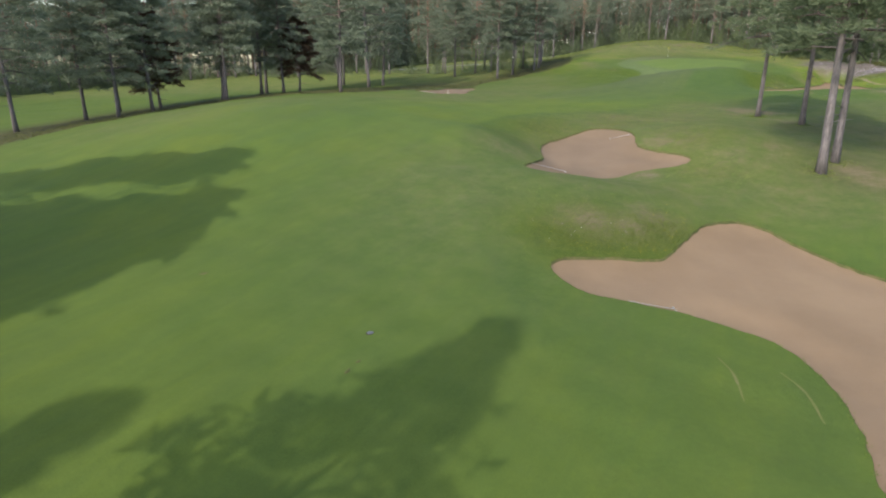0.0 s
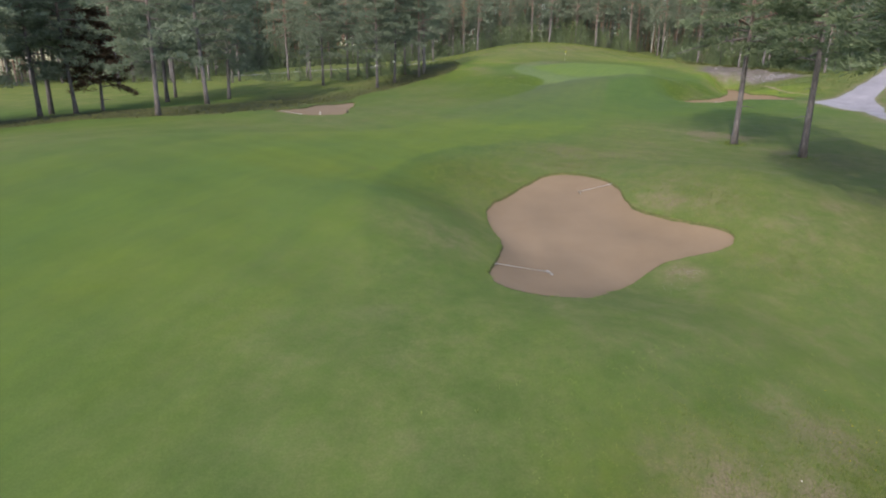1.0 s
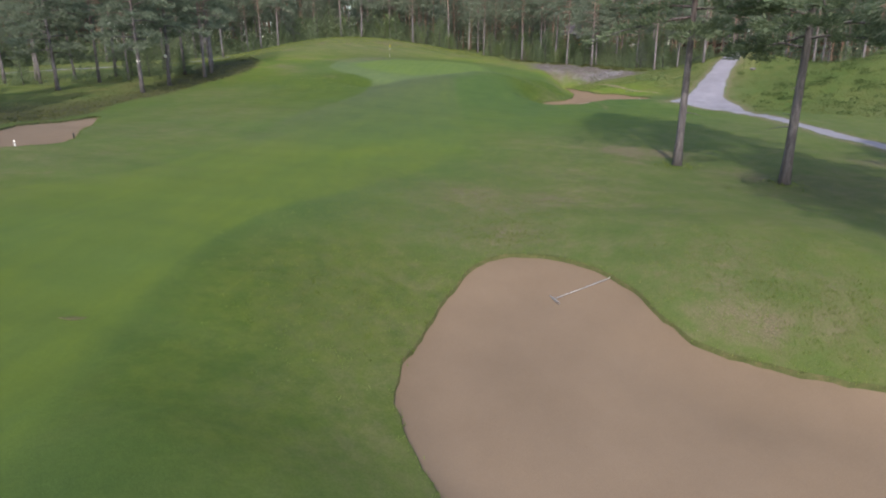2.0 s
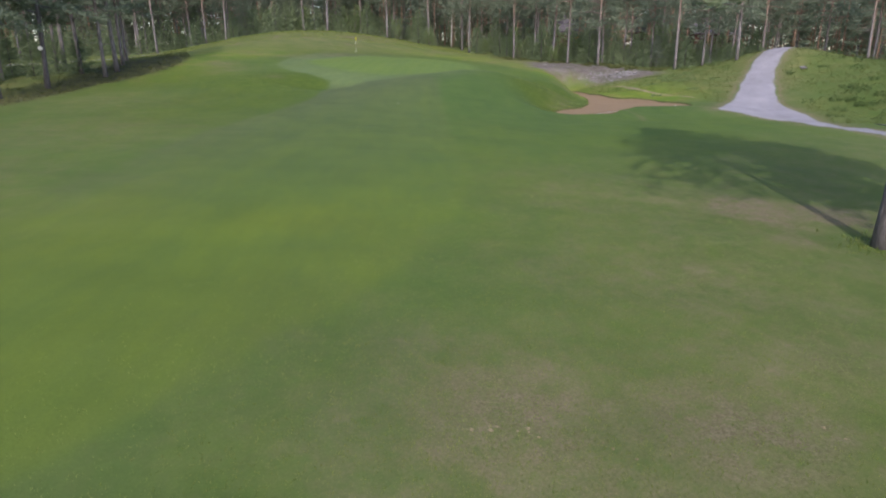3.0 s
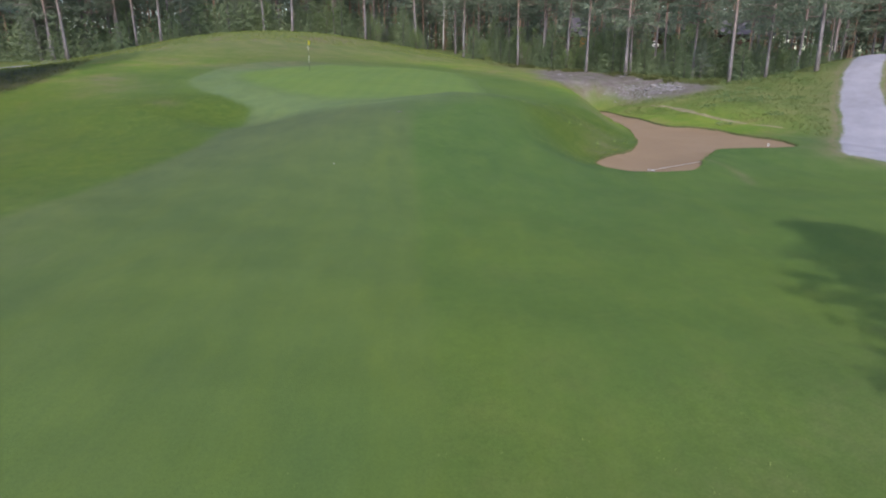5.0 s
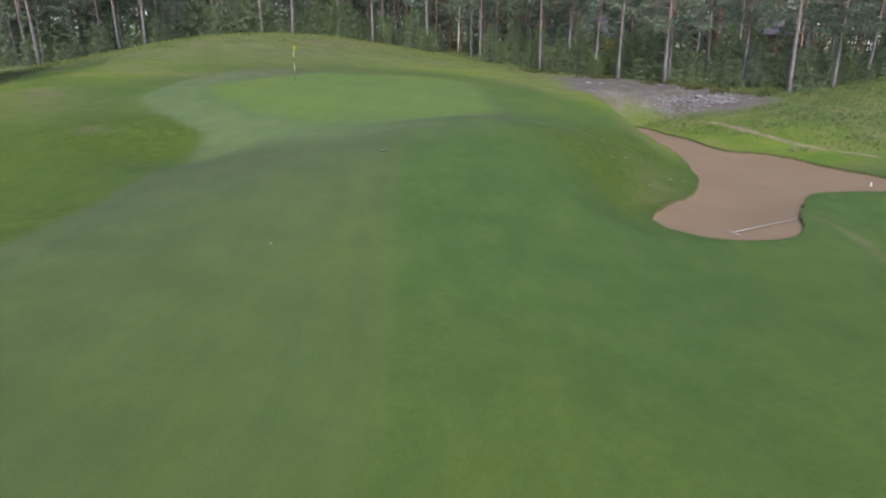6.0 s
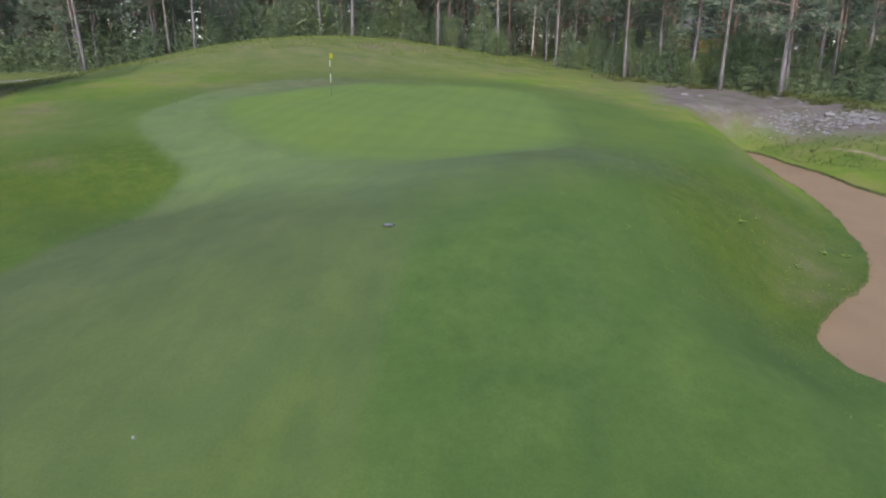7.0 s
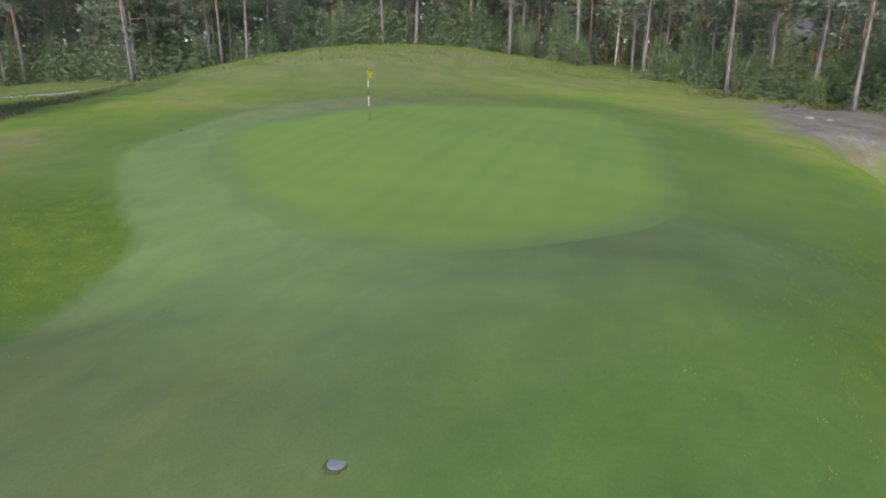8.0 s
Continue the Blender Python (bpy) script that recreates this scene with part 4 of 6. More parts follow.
def pine(rnd, height, clear, spread, limbs, sprays, blades, size, girth, skew=0.9, taper=0.78, top=1.0, thin=0.10, bark=BARK, needles=NEEDLE, name="pine_tree", group="pines", label="tall Scots pine with a bare grey trunk and orange upper bark", cat="pine tree"):
    """A pine: a slightly bent tapered stem, limbs in uneven tiers, and sprays of needles along their outer halves."""
    root = thing(name, label, cat, group)
    bend = rnd.uniform(-0.25, 0.25), rnd.uniform(-0.25, 0.25)
    def stem(h):
        t = h / height
        return Vector((bend[0] * math.sin(2.2 * t), bend[1] * math.sin(2.8 * t), h))
    steps = [height * k / 12 for k in range(13)]
    radii = [girth * (1.35 if k == 0 else 1.0) * (1 - 0.88 * (k / 12) ** 1.1) for k in range(13)]
    wood, crown = Shape().tube([stem(h) - Vector((0, 0, 0.25 if h == 0 else 0)) for h in steps], radii, 9), Shape()
    # dead stubs below the crown
    for _ in range(5):
        h, a = rnd.uniform(0.35, 0.95) * clear, rnd.uniform(0, 6.28)
        p = stem(h)
        q = p + Vector((math.cos(a), math.sin(a), rnd.uniform(-0.2, 0.3))) * rnd.uniform(0.4, 1.3)
        wood.tube([p, (p + q) / 2 + Vector((0, 0, 0.05)), q], [0.035, 0.022, 0.008], 4, False)
    for k in range(limbs):
        t = (k + rnd.uniform(-0.4, 0.4)) / limbs
        t = min(max(t, 0), 1)
        h = clear + (height - clear) * t ** skew
        reach = spread * (0.55 + 0.75 * math.sin(math.pi * min(1, 0.22 + 0.8 * t))) * (1 - taper * t) * rnd.uniform(0.65, 1.2)
        a = k * 2.4 + rnd.uniform(-0.5, 0.5)
        out = Vector((math.cos(a), math.sin(a), 0))
        rise = rnd.uniform(0.02, 0.28) + 0.35 * t
        p0 = stem(min(h, height - 0.2))
        pts = [p0 + out * reach * s + Vector((0, 0, reach * (rise * s - 0.28 * s * s * (1 - t)) + 0.10 * math.sin(5 * s + k))) for s in (0, 0.35, 0.7, 1.0)]
        r = 0.018 + 0.012 * reach
        wood.tube(pts, [r, 0.8 * r, 0.5 * r, 0.2 * r], 4, False)
        side = Vector((-out.y, out.x, 0))
        for j in range(sprays if t < 0.45 else int(sprays * top)):
            s = rnd.uniform(0.30, 1.05)
            base = pts[1].lerp(pts[3], (s - 0.35) / 0.65) if s > 0.35 else pts[0].lerp(pts[1], s / 0.35)
            off = side * rnd.uniform(-1, 1) * 0.42 * reach * (0.35 + 0.65 * (1 - abs(s - 0.65))) + Vector((0, 0, rnd.uniform(-0.10, 0.22)))
            c = base + off
            heading = (out * 0.7 + off.normalized() * 0.8 + Vector((0, 0, rnd.uniform(0.0, 0.5)))).normalized()
            for _ in range(blades):
                w = (heading + Vector((rnd.gauss(0, 0.65), rnd.gauss(0, 0.65), rnd.gauss(0, 0.4)))).normalized()
                b = c + Vector((rnd.gauss(0, 0.16), rnd.gauss(0, 0.16), rnd.gauss(0, 0.07))) * (size / 0.4)
                crown.leaf(b, b + w * size * rnd.uniform(0.6, 1.2), size * thin, rnd.uniform(0, 6.28))
    part("trunk", wood, bark, root)
    part("crown", crown, needles, root, "grey-green needle sprays", False)
    return root


def spruce(rnd, height, spread, name="spruce_tree", needles=SPRUCE, label="young dark green spruce with branches to the ground", low=0.04):
    root = thing(name, label, "spruce tree", "young spruces")
    part("trunk", Shape().tube([(0, 0, -0.2), (0, 0, height * 0.5), (0, 0, height)], [0.02 + 0.016 * height, 0.01 + 0.01 * height, 0.006], 6), BARK, root)
    crown = Shape()
    tiers = int(7 + 3.0 * height)
    for k in range(tiers):
        t = k / tiers
        h0 = height * (low + (0.99 - low) * t)
        reach = spread * (1 - t) ** 0.85 + 0.10
        for i in range(7):
            a = i * 0.9 + k * 1.3 + rnd.uniform(-0.3, 0.3)
            h = h0 + rnd.uniform(-0.5, 0.5) * height / tiers * 2.2
            out = Vector((math.cos(a), math.sin(a), rnd.uniform(-0.30, 0.12) + 0.5 * t))
            rr = reach * rnd.uniform(0.7, 1.1)
            for j in range(9):
                s = (j + 0.6) / 9
                c = Vector((0, 0, h)) + out * rr * s
                for sg in (-1, 1):
                    w = (out + Vector((-out.y, out.x, 0)) * sg * rnd.uniform(0.3, 1.1) + Vector((0, 0, rnd.uniform(-0.7, 0.5)))).normalized()
                    crown.leaf(c, c + w * (0.15 + 0.26 * rr * (1 - 0.5 * s)), 0.014 + 0.007 * rr, rnd.uniform(0, 6.28))
    part("crown", crown, needles, root, "", False)
    return root


def birch(rnd, height, spread, bushy, name="birch_tree", label="slender birch with light green leaves"):
    root = thing(name, label, "birch tree", "birches")
    stems = 4 if bushy else 1
    wood, crown = Shape(), Shape()
    for s in range(stems):
        lean = Vector((rnd.uniform(-0.3, 0.3), rnd.uniform(-0.3, 0.3), 1)) if bushy else Vector((0.03, 0.02, 1))
        r = 0.012 * height
        wood.tube([lean * (height * k / 6) - Vector((0, 0, 0.2 if k == 0 else 0)) for k in range(7)], [r * (1 - 0.14 * k) for k in range(7)], 6)
        for k in range(26 if bushy else 44):
            t = rnd.uniform(0.12 if bushy else 0.3, 1.0)
            a = rnd.uniform(0, 6.28)
            p = lean * (height * t)
            out = Vector((math.cos(a), math.sin(a), rnd.uniform(0.1, 0.8)))
            reach = spread * (1.05 - 0.75 * t) * rnd.uniform(0.5, 1.1)
            q = p + out * reach
            wood.tube([p, q], [0.3 * r * (1.1 - t), 0.003], 3, False)
            for _ in range(16):
                c = p.lerp(q, rnd.uniform(0.3, 1.05)) + Vector((rnd.gauss(0, 0.18), rnd.gauss(0, 0.18), rnd.gauss(-0.05, 0.16)))
                w = Vector((rnd.gauss(0, 1), rnd.gauss(0, 1), rnd.gauss(-0.3, 0.7))).normalized()
                crown.leaf(c, c + w * rnd.uniform(0.09, 0.17), 0.035, rnd.uniform(0, 6.28))
    part("trunk", wood, TWIG if bushy else BIRCH, root, "thin grey-brown stems" if bushy else "white peeling bark")
    part("crown", crown, LEAF, root, "", False)
    return root


rnd = random.Random(7)


class Stock:
    """Finished trees of one kind: the first is set down itself, the next ones are copies of it."""

    def __init__(self, makers):
        self.makers, self.made, self.count = makers, [], 0

    def plant(self, x, y, scale=1.0, which=None):
        k = self.count % len(self.makers) if which is None else which
        self.count += 1
        while len(self.made) < len(self.makers):
            self.made.append(None)
        m = pose(x, y, ground_at(x, y), rnd.uniform(-0.8, 0.8), rnd.uniform(-0.8, 0.8), rnd.uniform(0, 360))
        if self.made[k] is None:
            self.made[k] = self.makers[k]()
            self.made[k].scale = (scale, scale, scale)
            ob = self.made[k]
            ob.matrix_basis = m @ Matrix.Diagonal((scale, scale, scale, 1))
            return ob
        ob = copy_thing(self.made[k], m)
        ob.matrix_basis = m @ Matrix.Diagonal((scale, scale, scale, 1))
        return ob


# open-grown pines with low crowns, and slim forest pines with high crowns
open_pines = Stock([lambda: pine(random.Random(11), 18, 6.8, 4.5, 46, 28, 24, 0.36, 0.215, thin=0.085, needles=OPEN_NEEDLE), lambda: pine(random.Random(12), 16.5, 5.8, 4.2, 44, 28, 24, 0.36, 0.22, thin=0.085, needles=OPEN_NEEDLE),
                    lambda: pine(random.Random(13), 19, 6.5, 4.4, 46, 26, 24, 0.36, 0.25, thin=0.085, needles=OPEN_NEEDLE)])
edge_pines = Stock([lambda: pine(random.Random(21), 17, 4.0, 3.4, 46, 18, 20, 0.45, 0.19, label="pine at the wood's edge with a grey trunk"),
                    lambda: pine(random.Random(22), 18, 5.0, 3.2, 46, 18, 20, 0.45, 0.18, label="pine at the wood's edge with a grey trunk"),
                    lambda: pine(random.Random(23), 15.5, 3.4, 3.5, 46, 18, 20, 0.45, 0.18, label="pine at the wood's edge with a grey trunk")])
wood_pines = Stock([lambda s=s: pine(random.Random(s), 17.0 + s % 3, 4.6 + 1.3 * (s % 4), 2.7, 40, 13, 12, 0.44, 0.15, 1.15, 0.78, 0.38, 0.095, bark=DARK_BARK, name="forest_pine", group="forest pines", label="slim forest pine with a high crown") for s in (31, 32, 33, 34)])
young = Stock([lambda s=s: spruce(random.Random(s), 2.2 + 1.1 * (s % 3), 0.9 + 0.3 * (s % 3)) for s in (41, 42, 43)])
bushes = Stock([lambda s=s: birch(random.Random(s), 2.6 + (s % 3), 1.0, True, "birch_bush", "bushy young birch at the wood's edge") for s in (51, 52)])

OPEN = [(27.35, 52.55, 0, 0.90), (28.6, 48.0, 1, 0.94), (22.0, 34.2, 2, 1.0), (23.8, 35.9, 0, 1.02), (33.5, 36.5, 1, 0.98), (38.5, 33.0, 2, 1.0), (-14.5, -6.5, 1, 1.0)]
for x, y, k, size in OPEN:
    open_pines.plant(x, y, size, k)
pointed = Stock([lambda: pine(random.Random(26), 18.4, 5.5, 3.4, 46, 16, 12, 0.5, 0.2, 0.9, 0.97, label="tall pine with a pointed crown beside the fairway")])
pointed.plant(-10.9, -2.3, 1.06)
high = Stock([lambda s=s: pine(random.Random(s), 16.6, 13.2, 2.3, 26, 26, 16, 0.42, 0.18, thin=0.12, label="tall pine with a bare stem and a short high crown") for s in (27, 28)])
for x, y, s in ((-21.1, 18.2, 1.0), (-24.9, 17.9, 0.98), (-28.1, 17.5, 1.0), (-32.0, 17.1, 0.98), (-20.5, 11.9, 1.0), (-24.1, 11.5, 1.0), (-27.5, 11.2, 1.0), (-20.9, 8.7, 1.0), (-24.7, 8.1, 1.0), (-28.5, 7.7, 1.0), (-22.7, 5.5, 0.98), (-26.0, 4.5, 1.0)):
    high.plant(x, y, s)
edge_pines.plant(-19.2, -4.0, 1.0, 0)
# unseen small pine, added to broaden the pointed pine's shadow on the fairway
edge_pines.plant(-8.4, -3.0, 0.70, 2)
for x, y in ((-36.5, 50.9), (-34.6, 58.0), (-35.0, 65.0), (-31.0, 57.2), (-29.5, 61.0), (-23.5, 65.5), (-24.6, 67.5), (-22.0, 73.3), (-22.6, 77.3), (-19.5, 74.0), (-10.8, 63.5), (-9.5, 77.0), (-8.8, 87.5),
             (-15.0, 87.0), (-15.3, 93.0), (1.7, 99.8), (8.1, 93.6), (10.8, 97.4)):
    edge_pines.plant(x, y, rnd.uniform(0.9, 1.1))
dark_pines = Stock([lambda: pine(random.Random(24), 10.0, 2.3, 2.7, 60, 20, 16, 0.4, 0.16, 0.85, 0.85, needles=DARK_NEEDLE, name="withered_pine", label="dense bushy pine with dead reddish-brown needles")])
dark_pines.plant(-30.6, 65.2, 1.0)
dark_pines.plant(-17.9, 75.5, 0.9)
for x, y in ((13.3, 104.0), (14.7, 100.8), (16.6, 106.5), (-11.0, 112.0), (-0.3, 113.0), (0.4, 151.0), (5.3, 105.0), (9.8, 153.0), (23.4, 133.0), (17.3, 110.0), (12.3, 107.0), (15.7, 102.5), (22.4, 140.0), (21.3, 144.0),
             (23.6, 143.0), (26.0, 146.0), (29.0, 150.0), (31.0, 142.0), (32.5, 134.5), (45.0, 150.0), (46.0, 140.5), (50.0, 146.0), (58.0, 135.5), (67.7, 126.5), (75.0, 158.0), (72.5, 144.0), (69.5, 131.0), (70.2, 118.5),
             (69.6, 106.6), (70.2, 101.8), (79.0, 111.4), (78.4, 104.7), (72.2, 91.8), (73.7, 85.2), (92.0, 85.0), (89.5, 78.5), (95.0, 93.0), (81.0, 90.5), (84.0, 97.0), (86.0, 72.0), (94.0, 70.0)):
    wood_pines.plant(x, y, rnd.uniform(0.9, 1.1))

for x, y in ((124, 163), (119, 167), (129, 159), (115, 170), (122, 170), (138, 134), (136, 140), (141, 130), (146, 160), (150, 152)):
    wood_pines.plant(x, y, rnd.uniform(1.35, 1.55))


NORTH_WOOD = np.array([(-45, 128), (-12, 111), (3, 104), (12, 102), (18.5, 112), (21, 136), (33, 134), (45, 139), (57, 135), (67, 126), (70.5, 118), (70, 106), (71, 101), (73, 91), (75, 86.5), (82, 87), (92, 86), (104, 82), (170, 70), (170, 230), (-60, 230)], float)
HILL_WOOD = np.array([(84, 79), (92, 77.5), (104, 73), (150, 62), (150, 20), (88, 25), (80, 48), (79, 62)], float)
WEST_WOOD = np.array([(-62, 40), (-74, 85), (-62, 128), (-45, 128), (-60, 230), (-150, 200), (-150, 20), (-75, 20)], float)


def wood_places(seed, n, xs, ys):
    """Random places in the forest: behind the green and the heath, on the hill beyond the road, and beyond the next fairway."""
    g = np.random.default_rng(seed)
    x, y = g.triangular(*xs, n), g.triangular(*ys, n)
    ok = inside(NORTH_WOOD, x, y) | inside(HILL_WOOD, x, y) | inside(WEST_WOOD, x, y)
    ok &= ~inside(CLEARING, x, y) & ~inside(ROAD, x, y) & (distance(ROAD, x, y)[0] > 2.2)
    return x[ok], y[ok]


GAPS = [[(76, 115.5), (112, 149.5)], [(82, 108.8), (130, 144)], [(84, 100.7), (124, 123)], [(64.5, 126), (75, 141.5)]]


def in_gap(x, y, reach):
    """Whether a place stands in one of the open lines of sight to the houses."""
    return min(distance(np.array(g, float), x, y, False)[0][0] for g in GAPS) < reach


taken = np.zeros((0, 2))
for x, y in zip(*wood_places(7, 3000, (-100, 50, 150), (25, 125, 200))):
    if len(taken) >= 235:
        break
    if len(taken) and np.hypot(*(taken - (x, y)).T).min() < 4.0 or in_gap(x, y, 3.0):
        continue
    taken = np.vstack([taken, (x, y)])
    wood_pines.plant(x, y, rnd.uniform(0.8, 1.12) * (1.4 if x < -20 else 1.0))
for x, y in list(zip(*wood_places(8, 900, (-20, 70, 110), (70, 105, 160))))[:190]:
    if not in_gap(x, y, 3.0):
        (young if rnd.random() < 0.78 else bushes).plant(x, y, rnd.uniform(0.7, 1.3))


# young trees that crowd the forest's edge beyond the heath
edge_line = smooth_line([(33, 137), (46, 142), (58, 138), (67, 129), (72, 120), (71.5, 108), (73, 100), (75, 93), (77, 88.5)], 0.5)
re = random.Random(23)
for k in range(46):
    p = edge_line[re.randrange(len(edge_line))]
    stock = young if re.random() < 0.85 else bushes
    x, y = p[0] + re.uniform(0.5, 5.5), p[1] + re.uniform(0.0, 4.0)
    if not in_gap(x, y, 3.2):
        stock.plant(x, y, re.uniform(0.6, 1.3))
mid = Stock([lambda s=s: spruce(random.Random(s), 5.0 + 1.2 * (s % 3), 1.3 + 0.2 * (s % 3), label="half-grown grey-green spruce at the wood's edge") for s in (44, 45, 46)]
            + [lambda s=s: pine(random.Random(s), 7.0 + 1.5 * (s % 2), 1.0, 2.0, 34, 10, 16, 0.38, 0.07, 1.0, 0.9, 1.0, 0.07, bark=DARK_BARK, name="young_pine", group="young pines", label="half-grown bushy pine at the wood's edge") for s in (47, 48)])
north_line = smooth_line([(-40, 126), (-26, 123), (-14, 128), (-10, 142), (4, 152), (18, 149), (23, 139), (33, 137), (46, 142), (58, 138), (67, 129), (72, 120), (72.5, 108), (74, 100), (76, 93), (79, 90)], 0.5)
for k in range(165):
    p = north_line[re.randrange(len(north_line))]
    a = re.uniform(0, 1) ** 1.2
    x, y = p[0] + a * 6.0 * (1 if p[0] > 60 else 0.2), p[1] + a * 8.0 + 0.3
    if distance(ROAD, x, y)[0][0] > 2.5 and not in_gap(x, y, 2.8):
        mid.plant(x, y, re.uniform(0.5, 0.95) * (0.56 if x > 58 else 1.0))
white_birch = Stock([lambda: birch(random.Random(61), 9.0, 1.6, False)])
white_birch.plant(74.4, 141.5, 1.0)
white_birch.plant(76.5, 139.0, 0.8)


def far_wood():
    """The mass of trees deep in the forest, beyond those that can be told apart."""
    wood, crown = Shape(), Shape()
    r = random.Random(99)
    groups = [(9, 9000, (-130, 60, 169), (25, 170, 229), 850), (12, 3000, (100, 150, 169), (25, 90, 150), 330), (13, 3000, (-149, -90, -60), (25, 110, 200), 330), (14, 3000, (-60, -15, 25), (105, 165, 229), 400), (15, 3000, (85, 135, 169), (110, 165, 229), 420)]
    places = []
    for seed, n, across, along, most in groups:
        px, py = wood_places(seed, n, across, along)
        d = np.hypot(px - 15, py - 60)
        far = (d > 95) & (d < 215)
        for gap in GAPS:
            far &= distance(np.array(gap, float), px, py, False)[0] > 2.4
        places.append(np.stack([px[far], py[far]], -1)[:most])
    xs, ys = np.concatenate(places).T
    for x, y, z in zip(xs, ys, land(xs, ys)):
        h = r.uniform(15, 19) + (8 if math.hypot(x - 15, y - 60) > 150 or x < 15 else 0)
        wood.tube([(x, y, z - 0.3), (x, y, z + h)], [0.13, 0.03], 4, False)
        low = r.uniform(0.02, 0.30)
        tiers = [(low + (1 - low) * (k + r.random()) / 13, r.uniform(0, 6.28)) for k in range(13)]
        for _ in range(215):
            t, turn = tiers[r.randrange(13)]
            rr = 3.0 * (1.05 - 0.75 * t) * math.sqrt(r.random())
            b = turn + r.gauss(0, 0.9)
            c = Vector((x + rr * math.cos(b), y + rr * math.sin(b), z + h * t - 0.12 * rr + r.gauss(0, 0.10)))
            w = Vector((math.cos(b) + r.gauss(0, 0.6), math.sin(b) + r.gauss(0, 0.6), r.gauss(0.1, 0.3))).normalized()
            crown.leaf(c, c + w * r.uniform(0.55, 1.15), 0.13, r.uniform(0, 6.28))
    ob = new("distant_forest", crown.mesh("distant_forest", NEEDLE, False))
    tagged(ob, "dense dark pine forest in the distance", "forest", kind="stuff")
    tagged(part("trunks", wood, DARK_BARK, ob), kind="stuff")
    return ob


far_wood()


def undergrowth():
    """Low bushes and saplings that fill the wood's floor and its edges."""
    crown = Shape()
    r = random.Random(5)
    near, north, west = wood_places(10, 9000, (-110, 55, 140), (40, 110, 190)), wood_places(16, 3000, (-45, 0, 45), (138, 158, 200)), wood_places(17, 3000, (-105, -68, -50), (40, 100, 150))
    xs, ys = (np.concatenate([near[k][:2300], north[k][:800], west[k][:700]]) for k in (0, 1))
    for gap in GAPS:
        ok = distance(np.array(gap, float), xs, ys, False)[0] > 2.5
        xs, ys = xs[ok], ys[ok]
    for x, y, z in zip(xs, ys, land(xs, ys)):
        deep = y > 138 or x < -50
        h = r.uniform(2.0, 5.0) if deep else r.uniform(0.5, 1.3) if r.random() < 0.6 else r.uniform(1.5, 3.6)
        w = 0.30 * h + 0.25
        for _ in range(68):
            t = r.random() ** 1.5
            b, q = r.uniform(0, 6.28), w * (1 - t) * (0.35 + 0.65 * math.sqrt(r.random()))
            c = Vector((x + q * math.cos(b), y + q * math.sin(b), z + h * t))
            d = Vector((math.cos(b) + r.gauss(0, 0.5), math.sin(b) + r.gauss(0, 0.5), r.gauss(-0.05, 0.4))).normalized()
            crown.leaf(c, c + d * r.uniform(0.14, 0.36) * (2 if deep else 1), 0.06 if deep else 0.026, r.uniform(0, 6.28))
    return tagged(new("undergrowth", crown.mesh("undergrowth", UNDER, False)), "low green bushes and saplings under the pines", "undergrowth", kind="stuff")


undergrowth()


# ---- grass, weeds and flowers ----
def blades(name, x, y, tall, wide, per, mat, label, category, seed, lean=0.5):
    """Tufts of grass blades at places of the turf, as one mesh."""
    g = np.random.default_rng(seed)
    n = len(x)
    bx, by, bt = np.repeat(x, per), np.repeat(y, per), np.repeat(tall, per)
    m = n * per
    bx = bx + g.normal(0, 0.05, m)
    by = by + g.normal(0, 0.05, m)
    z = land(bx, by) - 0.01
    a, l, h = g.uniform(0, 2 * np.pi, m), np.abs(g.normal(0, lean, m)), bt * g.uniform(0.5, 1.1, m)
    w = wide * g.uniform(0.6, 1.3, m)
    side = a + np.pi / 2
    v = np.empty((m, 3, 3))
    v[:, 0] = np.stack([bx - w * np.cos(side), by - w * np.sin(side), z], -1)
    v[:, 1] = np.stack([bx + w * np.cos(side), by + w * np.sin(side), z], -1)
    v[:, 2] = np.stack([bx + l * h * np.cos(a), by + l * h * np.sin(a), z + h], -1)
    ob = link_mesh(name, v.reshape(-1, 3), np.arange(m * 3).reshape(-1, 3).tolist(), mat, False)
    return tagged(ob, label, category, kind="stuff")


def outside_sand(x, y, gap=0.0):
    ok = np.ones(len(x), bool)
    for ring in (*BUNKERS.values(), ROAD, SIDE):
        ok &= ~inside(ring, x, y)
        if gap:
            ok &= distance(ring, x, y)[0] > gap
    return ok


def scatter(seed, n, spots):
    """Random places round spots of x, y and reach."""
    g = np.random.default_rng(seed)
    k = g.integers(0, len(spots), n)
    p = np.array(spots, float)
    x, y = p[k, 0] + g.normal(0, 1, n) * p[k, 2], p[k, 1] + g.normal(0, 1, n) * p[k, 2]
    ok = outside_sand(x, y)
    return x[ok], y[ok]


g0 = np.random.default_rng(3)
lip_x, lip_y = [], []
for ring in BUNKERS.values():
    for p, q in zip(ring, np.roll(ring, -1, 0)):
        t = g0.random(4)
        lip_x.append(p[0] + (q[0] - p[0]) * t + g0.normal(0, 0.05, 4))
        lip_y.append(p[1] + (q[1] - p[1]) * t + g0.normal(0, 0.05, 4))
lip_x, lip_y = np.concatenate(lip_x), np.concatenate(lip_y)
ok = outside_sand(lip_x, lip_y)
lip_x, lip_y = lip_x[ok], lip_y[ok]
blades("lip_grass", lip_x, lip_y, np.full(len(lip_x), 0.065), 0.009, 5, WEED, "ragged grass along the bunker edges", "grass", 1, 0.9)

